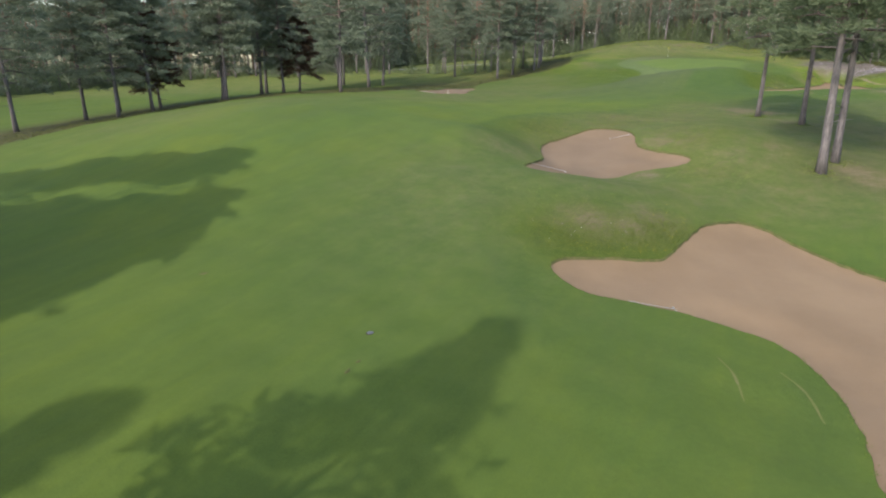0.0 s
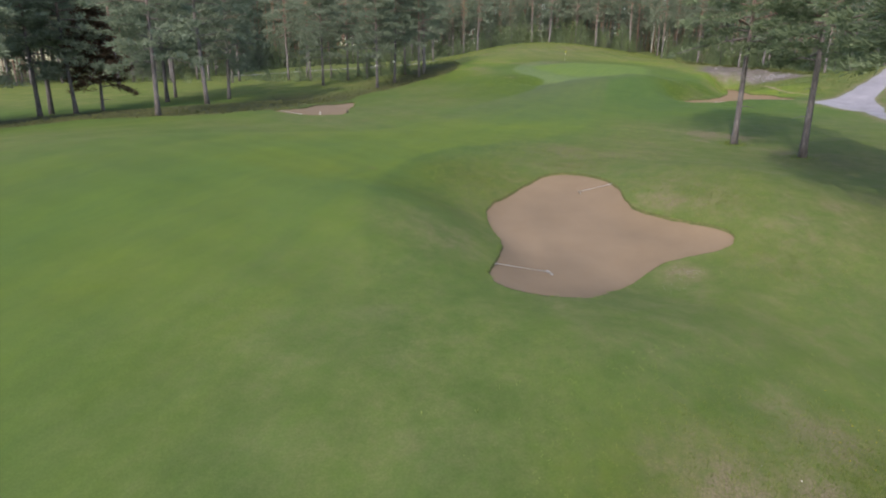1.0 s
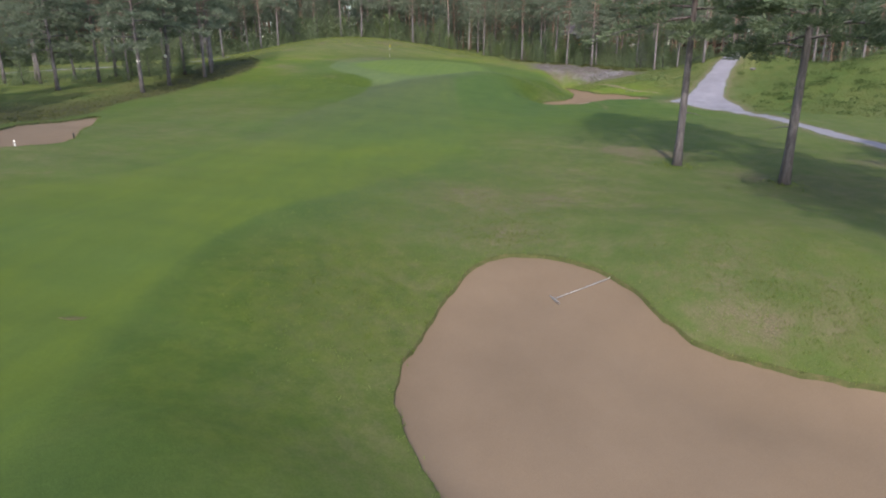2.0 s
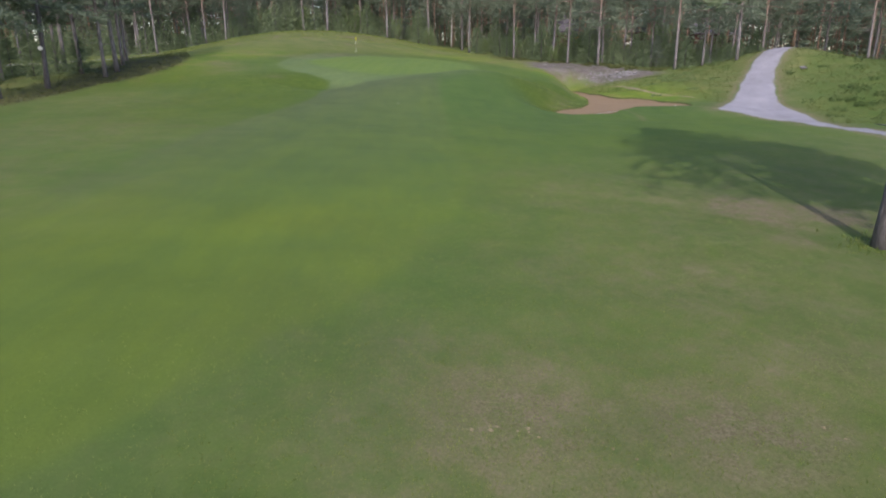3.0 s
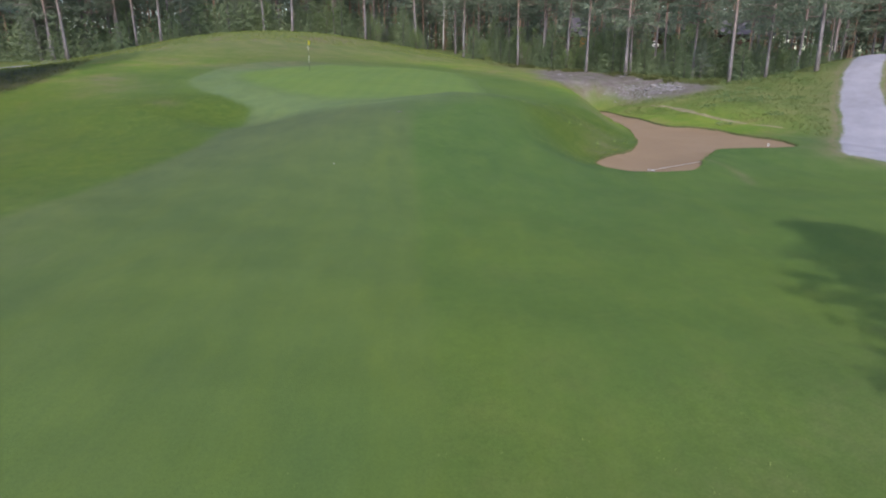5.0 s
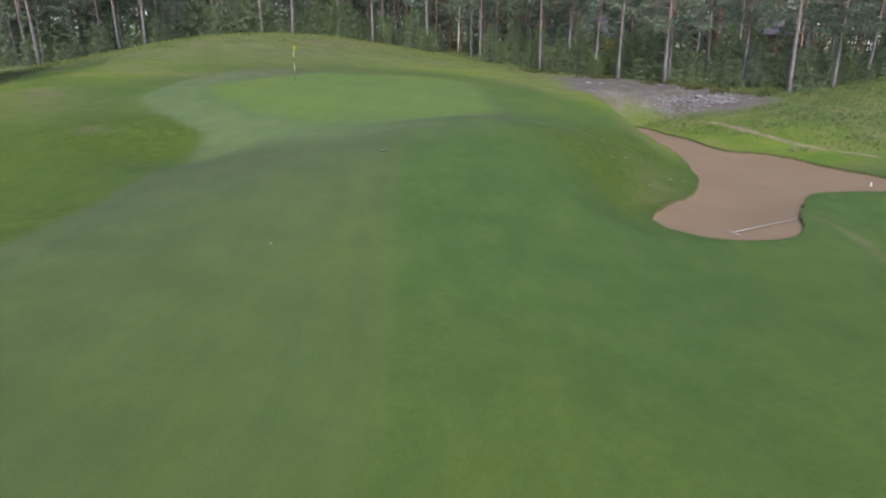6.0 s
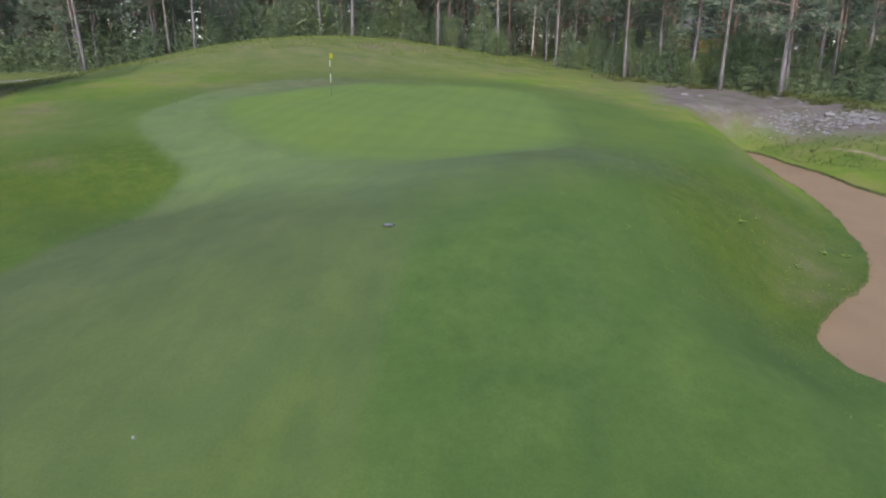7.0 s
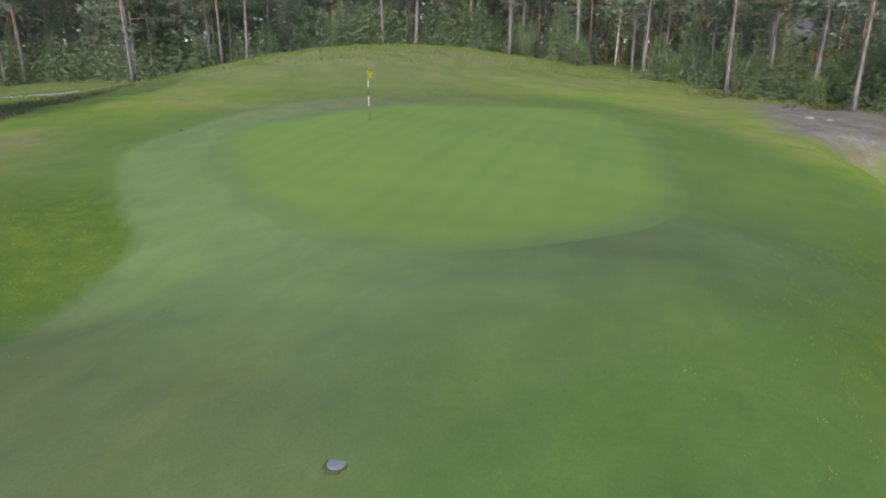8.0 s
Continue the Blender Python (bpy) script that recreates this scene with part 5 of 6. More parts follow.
x, y = scatter(11, 15000, [(6.0, 23.4, 0.9), (7.6, 23.6, 0.8), (9.2, 24.4, 0.7), (6.5, 25.2, 1.5), (9.0, 25.8, 1.5), (10.5, 25.6, 0.9), (4.8, 23.6, 0.9), (16.0, 42.0, 1.7), (16.4, 39.4, 1.2), (7.6, 46.0, 1.2), (13.4, 47.6, 1.0), (16.0, 35.0, 1.3)])
blades("rough_grass", x, y, g0.uniform(0.02, 0.08, len(x)), 0.008, 5, WEED, "tufted uncut grass on the bunker mounds", "grass", 2)
x, y = scatter(12, 10000, [(24.6, 91.6, 2.3), (42.6, 80.6, 1.8), (41.0, 79.2, 1.0), (46.0, 84.5, 1.5)])
blades("bank_grass", x, y, g0.uniform(0.015, 0.05, len(x)), 0.010, 4, WEED, "long lush grass on the banks beside the green", "grass", 4)
g1 = np.random.default_rng(8)
x, y = scatter(18, 420, [(x, y, 0.5) for x, y, k, size in OPEN[:4]])
blades("trunk_grass", x, y, g1.uniform(0.04, 0.18, len(x)), 0.012, 5, WEED, "uncut grass tufts round the pine trunks", "grass", 19)
x, y = g1.uniform(56, 86, 30000), g1.uniform(50, 100, 30000)
ok = outside_sand(x, y, 0.3) & (x > 58 + 0.1 * (y - 75)) & ~inside(HEATH, x, y) & ~inside(TRAIL, x, y) & ((y < 72) | (y > 76) | (x > 66)) & (distance(SIDE, x, y)[0] > 0.5)
x, y = x[ok], y[ok]
blades("meadow_grass", x, y, g1.uniform(0.05, 0.20, len(x)), 0.011, 5, MEADOW, "tall yellow-green meadow grass beside the road", "grass", 5)
x, y = g1.uniform(14, 66, 14000), g1.uniform(112, 136, 14000)
ok = y > 121 + 0.03 * np.abs(x - 38) ** 1.3 * 0.3
blades("ridge_grass", x[ok], y[ok], g1.uniform(0.04, 0.16, ok.sum()), 0.018, 5, RIDGE, "long pale grass on the ridge behind the green", "grass", 6)
g2 = np.random.default_rng(21)
pick = WOOD_EDGE[g2.integers(0, len(WOOD_EDGE), 14000)] + g2.normal(0, 3.5, (14000, 2))
ok = outside_sand(*pick.T) & inside(WEST_SIDE, *pick.T)
blades("edge_grass", pick[ok, 0], pick[ok, 1], g1.uniform(0.05, 0.22, ok.sum()), 0.02, 4, HEATHER, "dark heathery grass along the wood's edge", "grass", 7)


def shrubs(name, spots, n, low, high, mat, label, seed):
    crown = Shape()
    r = random.Random(seed)
    g = np.random.default_rng(seed)
    p = np.array(spots, float)[g.integers(0, len(spots), 4 * n)]
    xs, ys = g.normal(p[:, 0], p[:, 2]), g.normal(p[:, 1], p[:, 2])
    ok = outside_sand(xs, ys, 0.8) & ((mat is HEATHER) | ~inside(HEATH, xs, ys))
    xs, ys = xs[ok][:n], ys[ok][:n]
    for x, y, z in zip(xs, ys, land(xs, ys)):
        h, w = r.uniform(low, high), r.uniform(0.3, 0.8)
        for _ in range(70):
            b, q = r.uniform(0, 6.28), math.sqrt(r.random()) * w
            c = Vector((x + q * math.cos(b), y + q * math.sin(b), z + h * r.random() * (1 - 0.4 * q / w)))
            d = Vector((math.cos(b) + r.gauss(0, 0.6), math.sin(b) + r.gauss(0, 0.6), r.gauss(0.4, 0.5))).normalized()
            crown.leaf(c, c + d * r.uniform(0.10, 0.26), 0.03, r.uniform(0, 6.28))
    return tagged(new(name, crown.mesh(name, mat, False)), label, "shrubs", kind="stuff")


shrubs("hillside_shrubs", [(70, 66, 3.5), (74, 68, 4), (66, 64, 3), (76, 74, 3), (80, 68, 5), (62, 58, 4), (68, 55, 5), (64, 68, 2)], 120, 0.2, 0.7, BUSH, "low green shrubs on the bank above the cart path", 61)
shrubs("roadside_shrubs", [(66, 83, 2), (70, 87, 2.5), (62, 83, 2), (74, 90, 2)], 22, 0.2, 0.5, LEAF, "light green weeds and saplings beside the gravel road", 62)


shrubs("heather_tufts", [(69.5, 94, 0.9), (70, 98, 0.9), (71, 103, 1.2), (70.5, 109, 1.5), (70, 91.5, 1.0), (67.5, 116, 1.2)], 70, 0.15, 0.5, HEATHER, "brownish-green heather tufts at the back of the heath", 63)
x, y = scatter(14, 20000, [(14.5, 51.0, 1.6), (16.5, 50.5, 2.0), (12, 51, 2.0), (15, 53.5, 2.2), (18, 51.5, 2.4), (20, 55.5, 2.4), (10.5, 50.5, 1.6), (23, 58, 2.6)])
blades("short_rough", x, y, g0.uniform(0.015, 0.05, len(x)), 0.007, 4, WEED, "short uneven grass of the rough", "grass", 15)


def flowers(name, spots, n, mat, seed, label):
    s = Shape()
    r = random.Random(seed)
    xs, ys = scatter(seed, n, spots)
    for x, y, z in zip(xs, ys, land(xs, ys)):
        z += r.uniform(0.08, 0.2)
        for i in range(5):
            a = i * 1.257 + r.random()
            s.leaf((x, y, z), (x + 0.017 * math.cos(a), y + 0.017 * math.sin(a), z + 0.006), 0.009, a + 1.5)
    return tagged(new(name, s.mesh(name, mat, False)), label, "wildflowers", kind="stuff")


flowers("yellow_flowers", [(9.9, 24.4, 0.35), (9.0, 23.1, 0.4), (8.0, 22.9, 0.4), (6.2, 22.9, 0.6), (5.2, 23.4, 0.9), (10.6, 26.0, 0.6)], 130, YELLOW, 71, "small yellow wildflowers in the uncut grass")
flowers("bank_flowers", [(42.4, 79.9, 0.7), (43.4, 81.0, 0.8)], 34, YELLOW, 73, "a few small yellow wildflowers on the bank")
flowers("white_flowers", [(7.6, 24.0, 0.3), (5.0, 23.8, 0.6), (7.0, 24.6, 0.8)], 14, WHITE, 72, "small white wildflowers in the uncut grass")


def weed_plant(seed):
    """A rosette of long broad leaves round a short stalk."""
    root = thing("weed_plant", "pale green broad-leaved weed in the grass of the bank", "weed", "weeds on the bank")
    r = random.Random(seed)
    for k in range(9):
        a, long, up = k * 2.4 + r.uniform(-0.3, 0.3), r.uniform(0.13, 0.24), r.uniform(0.25, 0.9)
        leaf = Shape()
        for i in range(6):
            t = i / 5
            w = 0.030 * math.sin(math.pi * (0.12 + 0.86 * t)) ** 0.8
            px, pz = long * t, long * up * (t - 0.6 * t * t)
            for sg, dz in ((-1, 0.008), (0, 0.0), (1, 0.008)):
                leaf.v.append((px * math.cos(a) - sg * w * math.sin(a), px * math.sin(a) + sg * w * math.cos(a), pz + dz))
        leaf.f = [(3 * i + c, 3 * i + 3 + c, 3 * i + 4 + c, 3 * i + 1 + c) for i in range(5) for c in (0, 1)]
        part("leaf", leaf, BROADLEAF, root)
    part("stalk", Shape().tube([(0, 0, -0.03), (0.01, 0, 0.12), (0.03, 0.01, 0.26)], [0.010, 0.007, 0.004], 6), BROADLEAF, root)
    return root


weed = weed_plant(81)
weed.matrix_basis = pose(43.0, 82.45, ground_at(43.0, 82.45), 0, 0, 20)
for x, y, turn, size in ((45.7, 81.7, 110, 0.8), (46.2, 81.4, 200, 0.7), (43.6, 81.0, 300, 0.75), (44.4, 83.0, 60, 0.6)):
    copy_thing(weed, pose(x, y, ground_at(x, y), 0, 0, turn) @ Matrix.Diagonal((size, size, size, 1)))


# ---- the flagstick and what lies on the course ----
def flagstick(x, y):
    root = thing("flagstick", "thin banded flagstick with a small yellow flag", "flagstick")
    z = ground_at(x, y)
    root.location = (x, y, z)
    for z0, z1, mat, label in ((-0.1, 0.62, BLACK, "black band"), (0.62, 1.06, WHITE, "white band"), (1.06, 1.42, BLACK, "black band"), (1.42, 1.74, WHITE, "white band"), (1.74, 2.13, YELLOW, "yellow band")):
        part("pole_band", Shape().tube([(0, 0, z0), (0, 0, z1)], [0.012, 0.012], 10), mat, root, label)
    cloth = Shape()
    nu, nv = 12, 7
    for layer_side in (0.0, 0.006):
        for j in range(nv + 1):
            for i in range(nu + 1):
                u, v = i / nu, j / nv
                cloth.v.append((0.012 + 0.34 * u, 0.06 * math.sin(7 * u + v) * u + layer_side, 2.12 - 0.27 * v - 0.10 * u * u))
    for s in range(2):
        o = s * (nu + 1) * (nv + 1)
        for j in range(nv):
            for i in range(nu):
                a = o + j * (nu + 1) + i
                cloth.f.append((a, a + 1, a + nu + 2, a + nu + 1) if s == 0 else (a + nu + 1, a + nu + 2, a + 1, a))
    part("flag", cloth, YELLOW, root, "rippling yellow flag")
    root.rotation_euler = (0, 0, radians(46))
    return root


flagstick(37.4, 103.7)


def rake(a, b, label):
    """A bunker rake lying on the sand: a long tube with a bent grip, and a head with short teeth."""
    a, b = Vector((*a, 0)), Vector((*b, 0))
    ring = min(BUNKERS.values(), key=lambda r: distance(r, [b.x], [b.y])[0][0] * (0 if inside(r, [b.x], [b.y])[0] else 1))
    za, zb = (float(sand_height(ring, p.x, p.y)[0]) + 0.01 for p in (a, b))
    length = (b - a).length
    root = thing("bunker_rake", label, "rake", "bunker rakes")
    d = Vector((b.x - a.x, b.y - a.y, zb - za))
    root.matrix_basis = Matrix.Translation((a.x, a.y, za)) @ Matrix.Rotation(math.atan2(d.y, d.x), 4, "Z") @ Matrix.Rotation(-math.atan2(d.z, d.xy.length), 4, "Y")
    part("handle", Shape().tube([(-0.05, -0.14, 0.03), (-0.03, -0.06, 0.045), (0.05, 0, 0.05), (length * 0.5, 0, 0.05), (length, 0, 0.06)], [0.009] * 5, 8), METAL, root, "pale metal tube with a bent grip")
    head = part("head", Shape().tube([(length - 0.012, -0.25, 0.05), (length, -0.13, 0.058), (length, 0, 0.06), (length, 0.13, 0.058), (length - 0.012, 0.25, 0.05)], [0.010] * 5, 8), METAL, root, "curved metal rake head")
    tooth = Shape().tube([(0, 0, 0), (0, 0, -0.07)], [0.008, 0.004], 5).mesh("tooth", METAL)
    for k in range(11):
        o = new("tooth", tooth)
        u = -1 + 2 * k / 10
        o.location = (length - 0.010 * u * u, 0.24 * u, 0.05)
        o.parent = head
    return root


rake((6.4, 19.0), (8.0, 18.85), "metal bunker rake lying at the edge of the wide bunker")
rake((5.40, 36.1), (7.55, 36.25), "metal bunker rake lying from the edge into the sand")
rake((13.85, 43.95), (12.3, 44.35), "metal bunker rake lying on the pink-brown sand")
rake((-2.5, 66.8), (-1.1, 65.9), "metal bunker rake lying in the shaded bunker")
rake((44.6, 75.85), (41.95, 76.4), "metal bunker rake lying on the orange-brown sand")


def stake(x, y, mat, tall, label):
    root = thing("marker_stake", label, "stake", "marker stakes")
    ring = min(BUNKERS.values(), key=lambda r: distance(r, [x], [y])[0][0])
    root.location = (x, y, float(sand_height(ring, x, y)[0]))
    part("post", Shape().tube([(0, 0, -0.1), (0, 0, tall - 0.04), (0, 0, tall)], [0.036, 0.036, 0.022], 10), mat, root)
    part("band", Shape().tube([(0, 0, tall * 0.55), (0, 0, tall * 0.68)], [0.038, 0.038], 10), BLACK, root, "dark band")
    return root


# pale stone chips and a divot in the turf
def chips(spots, n, seed, low=0.008, high=0.022, label="pale stone chips on bare soil beside the bunker", mat=CHIP):
    s, r = Shape(), random.Random(seed)
    xs, ys = scatter(seed, n, spots)
    for x, y, z in zip(xs, ys, land(xs, ys)):
        k, a = r.uniform(low, high), r.uniform(0, 6.28)
        m = len(s.v)
        for i in range(5):
            b = a + i * 1.257
            s.v.append((x + k * r.uniform(0.7, 1.3) * math.cos(b), y + k * r.uniform(0.7, 1.3) * math.sin(b), z - 0.005))
        s.v.append((x, y, z + 0.5 * k))
        s.f += [(m + i, m + (i + 1) % 5, m + 5) for i in range(5)]
    return tagged(new("stone_chips", s.mesh("stone_chips", mat, False)), label, "gravel", kind="stuff")


chips([(11.9, 35.3, 0.3), (12.5, 35.4, 0.3), (11.1, 34.4, 0.3)], 130, 91)
chips([(64.6, 97.2, 0.7), (66.0, 97.2, 0.7), (66.8, 95.4, 0.8), (65.4, 94.6, 0.7), (68.0, 94.6, 0.8), (66.2, 93.4, 0.6)], 420, 95, 0.04, 0.17, "broken pale grey stones strewn over the heath", STONE)
chips([(14.5, 51.8, 0.12), (14.8, 51.5, 0.12), (18.05, 49.45, 0.15), (15.2, 50.6, 0.6)], 16, 96, 0.015, 0.045, "small tan stones in the worn rough", TRACK)
chips([(7.6, 24.9, 0.5), (6.4, 25.0, 0.9), (14.8, 41.5, 0.7)], 45, 92)
def divot(x, y, turn, size):
    """A scuffed patch of dark soil, with torn turf raised at its rim."""
    d = Shape()
    c, k = math.cos(turn), math.sin(turn)
    for reach, rise in ((1.0, 0.006), (0.6, 0.026)):
        for i in range(14):
            a = 2 * math.pi * i / 14
            u, v = reach * size * (1 + 0.25 * math.sin(3 * a)) * math.cos(a), 0.45 * reach * size * math.sin(a)
            px, py = x + c * u - k * v, y + k * u + c * v
            d.v.append((px, py, ground_at(px, py) + rise + 0.008 * math.sin(5 * a)))
    d.v.append((x, y, ground_at(x, y) + 0.012))
    d.f = [(i, (i + 1) % 14, 14 + (i + 1) % 14, 14 + i) for i in range(14)] + [(14 + i, 14 + (i + 1) % 14, 28) for i in range(14)]
    return tagged(new("divot", d.mesh("divot", SOIL)), "small divot of dark soil in the mown grass", "divot", "divots")


for x, y, turn, size in ((2.31, 45.58, 0.0, 0.20), (-8.23, 19.09, 0.4, 0.16), (-2.42, 13.48, 1.2, 0.13), (-2.2, 13.9, 0.9, 0.09)):
    divot(x, y, turn, size)

stake(0.4, 65.6, WHITE, 0.34, "short white marker stake with a dark band in the sand")
stake(53.1, 77.4, WHITE, 0.16, "short white marker peg with a dark band in the orange-brown sand")
stake(2.6, 67.3, BLACK, 0.36, "short dark marker stake at the edge of the sand")


def cover(x, y):
    root = thing("sprinkler_cover", "round grey sprinkler cover sunk into the mown grass", "sprinkler cover")
    root.location = (x, y, ground_at(x, y))
    lid = Shape().tube([(0, 0, -0.05), (0, 0, 0.004), (0, 0, 0.009)], [0.098, 0.098, 0.088], 24)
    part("lid", lid, LID, root, "weathered grey lid")
    ring = Shape()
    for i in range(28):
        for r, z in ((0.099, -0.03), (0.102, 0.002), (0.116, 0.006), (0.140, -0.012)):
            w = 1 + 0.14 * math.sin(i * 0.45) + 0.10 * math.sin(i * 1.9) + 0.06 * math.sin(i * 3.1)
            a = 2 * math.pi * i / 28
            ring.v.append((r * (w if r > 0.12 else 1) * math.cos(a), r * (w if r > 0.12 else 1) * math.sin(a), z))
        for k in range(3):
            p, q = i * 4 + k, ((i + 1) % 28) * 4 + k
            ring.f.append((p, q, q + 1, p + 1))
    part("soil_ring", ring, DAMP, root, "worn dark soil rim")
    return root


cover(33.0, 82.5)
cover(-2.09, 15.52)
for x, y in ((39.2, 105.6), (29.7, 103.7)):
    head = thing("small_sprinkler", "small dark round sprinkler head flush with the grass", "sprinkler head", "sprinkler heads")
    head.location = (x, y, ground_at(x, y))
    part("cap", Shape().tube([(0, 0, -0.05), (0, 0, 0.02), (0, 0, 0.026)], [0.09, 0.09, 0.07], 16), BLACK, head)

ball_mesh = bpy.data.meshes.new("golf_ball")
bm = bmesh.new()
bmesh.ops.create_icosphere(bm, subdivisions=3, radius=0.0214)
bm.to_mesh(ball_mesh)
bm.free()
# grey in place of white, dims the ball as motion blur would
ball_mesh.materials.append(plain("dimmed_white", (0.30, 0.30, 0.28), 0.6))
for x, y in ((28.4, 79.0),):
    ball = tagged(new("golf_ball", ball_mesh), "white golf ball lying on the mown grass", "golf ball")
    ball.location = (x, y, ground_at(x, y) + 0.012)

for x, y in ((10.8, 97.4), (8.1, 93.6)):
    disc = thing("distance_disc", "small white disc fixed to a pine trunk", "marker", "distance discs")
    to = Vector((0.0 - x, 20.0 - y, 0)).normalized()
    disc.matrix_basis = Matrix.Translation((x + to.x * 0.20, y + to.y * 0.20, ground_at(x, y) + 2.65)) @ to.to_track_quat("Z", "Y").to_matrix().to_4x4()
    part("plate", Shape().tube([(0, 0, -0.05), (0, 0, 0.03), (0, 0, 0.035)], [0.14, 0.14, 0.12], 18), WHITE, disc)


# ---- stones on the heath and beside the road ----
def stone(seed, size):
    r = random.Random(seed)
    me = bpy.data.meshes.new("boulder")
    b = bmesh.new()
    bmesh.ops.create_icosphere(b, subdivisions=3, radius=1.0)
    ax = Vector((r.uniform(0, 9), r.uniform(0, 9), r.uniform(0, 9)))
    for v in b.verts:
        n = noise.noise(v.co * 1.1 + ax) * 0.45 + noise.noise(v.co * 2.7 + ax) * 0.22 + noise.noise(v.co * 6.0 + ax) * 0.08
        v.co = Vector((v.co.x * 1.2, v.co.y * 0.9, v.co.z * 0.42)) * (1 + n) * size
    b.to_mesh(me)
    b.free()
    me.materials.append(STONE)
    me.polygons.foreach_set("use_smooth", [True] * len(me.polygons))
    return me


stone_meshes = [stone(k, 1.0) for k in range(5)]
rs = random.Random(17)
spots = [(64.8 + 4.5 * rs.random(), 91.5 + 5.5 * rs.random(), rs.uniform(0.12, 0.34)) for _ in range(5)]
spots += [(64 + 5 * rs.random(), 97 + 10 * rs.random(), rs.uniform(0.10, 0.25)) for _ in range(5)]
spots += [(72.6, 77.6, 0.35), (79.0, 66.0, 0.5), (83.0, 70.0, 0.6)]
for k, (x, y, s) in enumerate(spots):
    ob = tagged(new("boulder", stone_meshes[k % 5]), "pale grey weathered boulder bedded in the heath" if k < 10 else "grey boulder beside the gravel road", "boulder", "boulders")
    ob.matrix_basis = pose(x, y, ground_at(x, y) + 0.05 * s, 0, 0, rs.uniform(0, 360)) @ Matrix.Diagonal((s, s, s, 1))


# ---- the houses in the wood ----
def pitched_house(name, label, x, y, turn, size, eaves, ridge, wall_mat, roof_mat, trim_mat, openings):
    """A house: walls of boards, a gable roof with overhang, chimney, and framed windows and a door on the front."""
    root = thing(name, label, "house", "houses in the wood")
    root.matrix_basis = pose(x, y, ground_at(x, y), 0, 0, turn)
    w, d = size
    s = Shape()
    s.box((0, 0, eaves / 2 - 0.5), (w, d, eaves + 1.0))
    n = len(s.v)
    s.v += [(-w / 2, -d / 2, eaves), (w / 2, -d / 2, eaves), (0, -d / 2, ridge), (-w / 2, d / 2, eaves), (w / 2, d / 2, eaves), (0, d / 2, ridge)]
    s.f += [(n, n + 1, n + 2), (n + 5, n + 4, n + 3)]
    part("wall", s, wall_mat, root, "", False)
    o, t = 0.5, 0.16
    for sg in (-1, 1):
        r = Shape()
        slope = (ridge - eaves) / (w / 2)
        ex, ez = sg * (w / 2 + o), eaves - o * slope
        pts = [(0, ridge), (ex, ez), (ex, ez + t), (0, ridge + t)]
        for yy in (-d / 2 - o, d / 2 + o):
            r.v += [(p[0], yy, p[1]) for p in pts]
        r.f = [(0, 1, 2, 3), (7, 6, 5, 4), (0, 4, 5, 1), (1, 5, 6, 2), (2, 6, 7, 3), (3, 7, 4, 0)]
        roof = part("roof", r, roof_mat, root, "grey roof slope", False)
    part("chimney", Shape().box((0.3, d * 0.2, ridge + 0.4), (0.6, 0.6, 1.4)), roof_mat, roof, "", False)
    for kind, ox, oz, ow, oh in openings:
        win = part(kind, Shape().box((ox, -d / 2 - 0.01, oz), (ow, 0.04, oh)), GLASS if kind == "window" else trim_mat, root, "", False)
        f = Shape()
        for bx, bz, bw, bh in ((ox, oz + oh / 2, ow + 0.24, 0.14), (ox, oz - oh / 2, ow + 0.24, 0.14), (ox - ow / 2, oz, 0.14, oh), (ox + ow / 2, oz, 0.14, oh), (ox, oz, 0.06, oh)):
            f.box((bx, -d / 2 - 0.05, bz), (bw, 0.08, bh))
        part("frame", f, WHITE, win, "white frame", False)
    return root


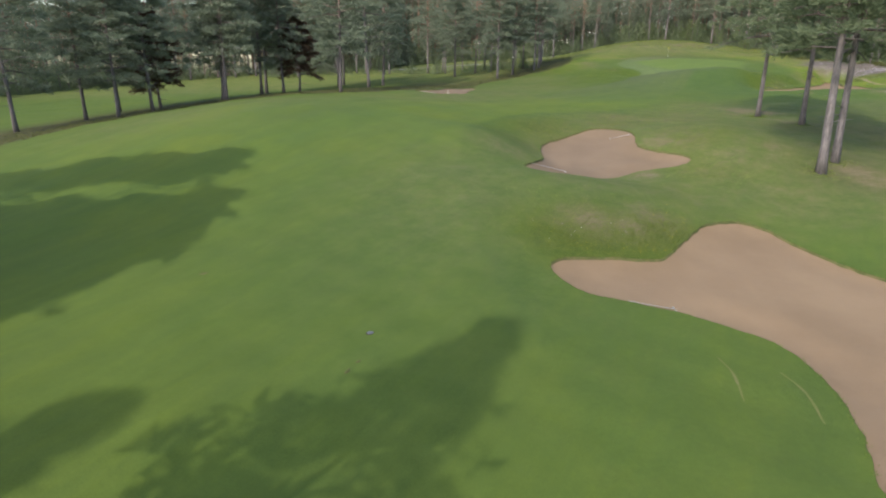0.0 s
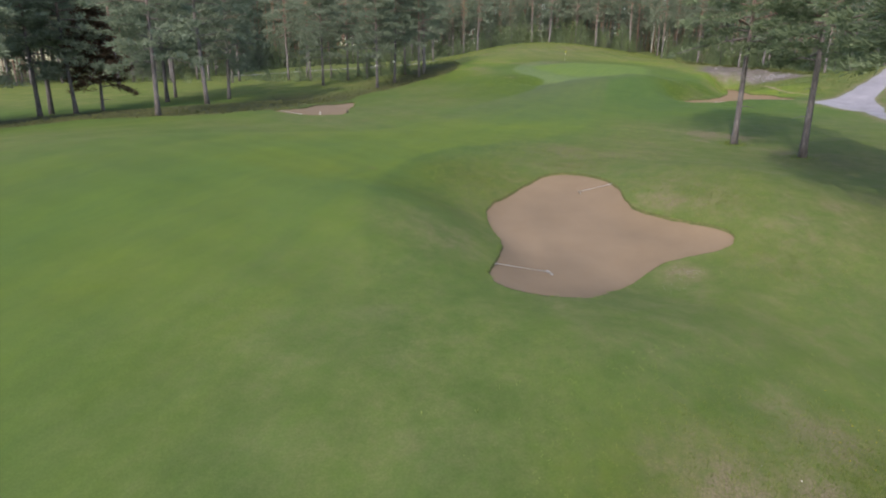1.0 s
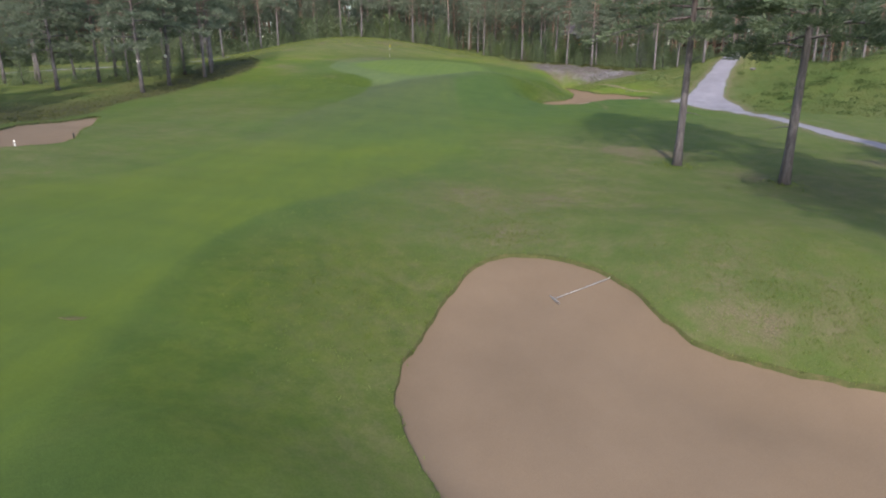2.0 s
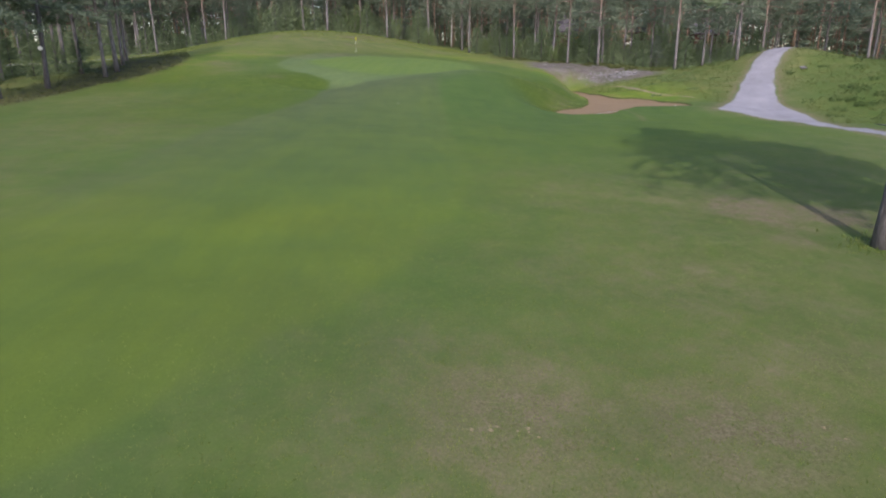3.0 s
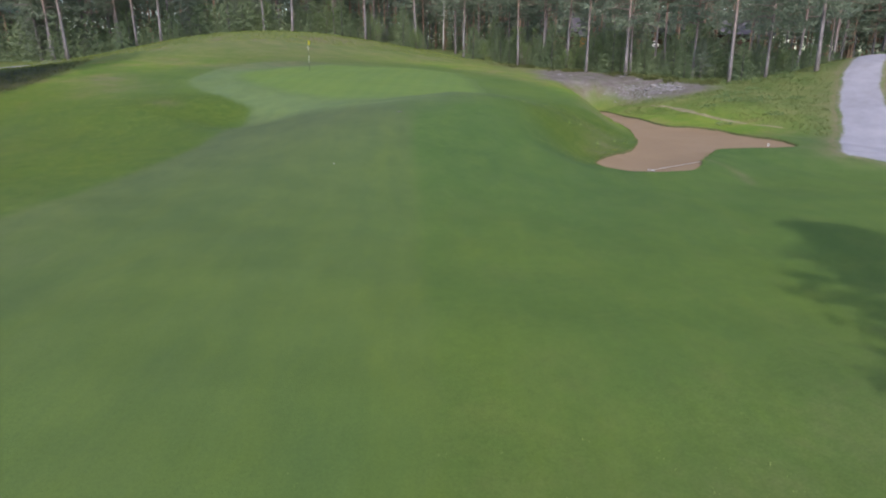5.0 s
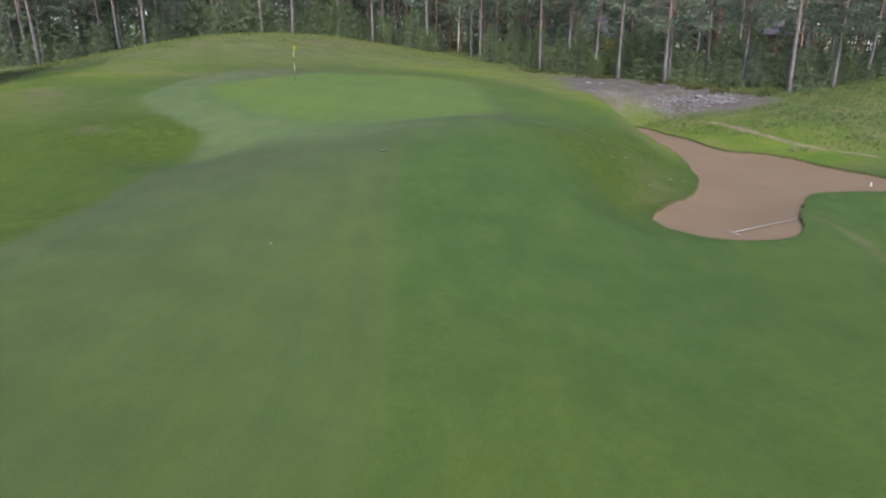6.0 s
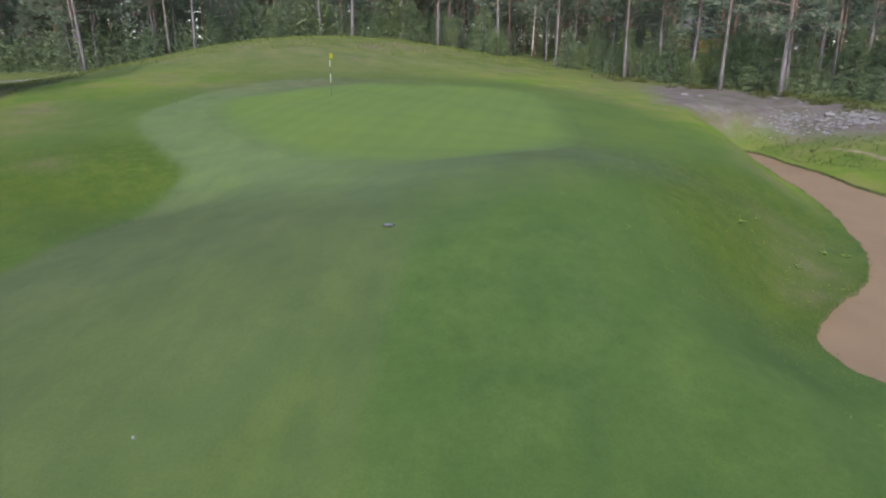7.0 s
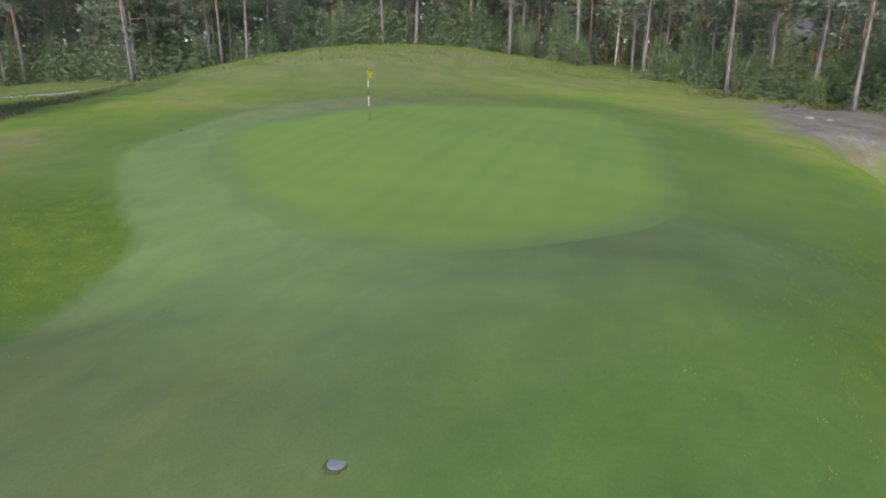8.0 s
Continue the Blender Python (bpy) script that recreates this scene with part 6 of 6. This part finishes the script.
pitched_house("house", "dark timber house with an orange gable and white window frames", 116, 152, 38, (9.0, 11.0), 3.0, 5.6, TIMBER, SLATE, TIMBER, [("window", -2.0, 1.6, 1.2, 1.2), ("window", 2.0, 1.6, 1.2, 1.2), ("door", 0.2, 1.05, 0.95, 2.1)])
pitched_house("house", "small orange-painted gabled outhouse with a white-framed window", 112.0, 146.5, 40, (3.4, 3.0), 2.4, 3.6, ORANGE, SLATE, WHITE, [("window", 0.0, 1.4, 1.0, 1.1)])
pitched_house("house", "dark grey house with white corner boards and tall windows", 129, 127, 62, (10.0, 9.0), 3.4, 6.6, TIMBER, SLATE, WHITE, [("window", -3.0, 1.7, 1.1, 2.0), ("window", -0.6, 1.7, 1.6, 2.0), ("window", 2.4, 1.7, 1.6, 2.0), ("door", 4.2, 1.05, 0.95, 2.1)])
pitched_house("house", "brown house with a wide violet-grey roof among pines", 140, 152, 44, (13.0, 10.0), 3.2, 7.0, TIMBER, SLATE, TIMBER, [("window", -3.5, 1.6, 1.4, 1.2), ("window", 0.0, 1.6, 1.4, 1.2), ("window", 3.5, 1.6, 1.4, 1.2)])


def parked_car(x, y, turn):
    root = thing("parked_car", "white estate car parked before a house", "car")
    root.matrix_basis = pose(x, y, ground_at(x, y), 0, 0, turn)
    b = Shape()
    profile = [(-2.2, 0.35), (-2.2, 0.85), (-1.9, 0.95), (-1.6, 1.4), (0.4, 1.45), (1.1, 0.95), (2.1, 0.8), (2.2, 0.4)]
    for yy, k in ((-0.85, 0.97), (-0.8, 1.0), (0.8, 1.0), (0.85, 0.97)):
        b.v += [(px, yy, 0.35 + (pz - 0.35) * k) for px, pz in profile]
    m = len(profile)
    for s in range(3):
        for i in range(m):
            j = (i + 1) % m
            b.f.append((s * m + i, s * m + j, (s + 1) * m + j, (s + 1) * m + i))
    b.f += [tuple(range(m))[::-1], tuple(range(3 * m, 4 * m))]
    part("body", b, WHITE, root, "", False)
    for sg in (-1, 1):
        part("side_window", Shape().box((-0.55, sg * 0.86, 1.15), (1.7, 0.03, 0.34)), GLASS, root, "", False)
        for px in (-1.4, 1.4):
            wheel = part("wheel", Shape().tube([(px, sg * 0.70, 0.32), (px, sg * 0.90, 0.32)], [0.32, 0.32], 18), BLACK, root)
            part("rim", Shape().tube([(px, sg * 0.88, 0.32), (px, sg * 0.915, 0.32)], [0.2, 0.2], 14), METAL, wheel)
    return root


parked_car(131.0, 147.0, 130)
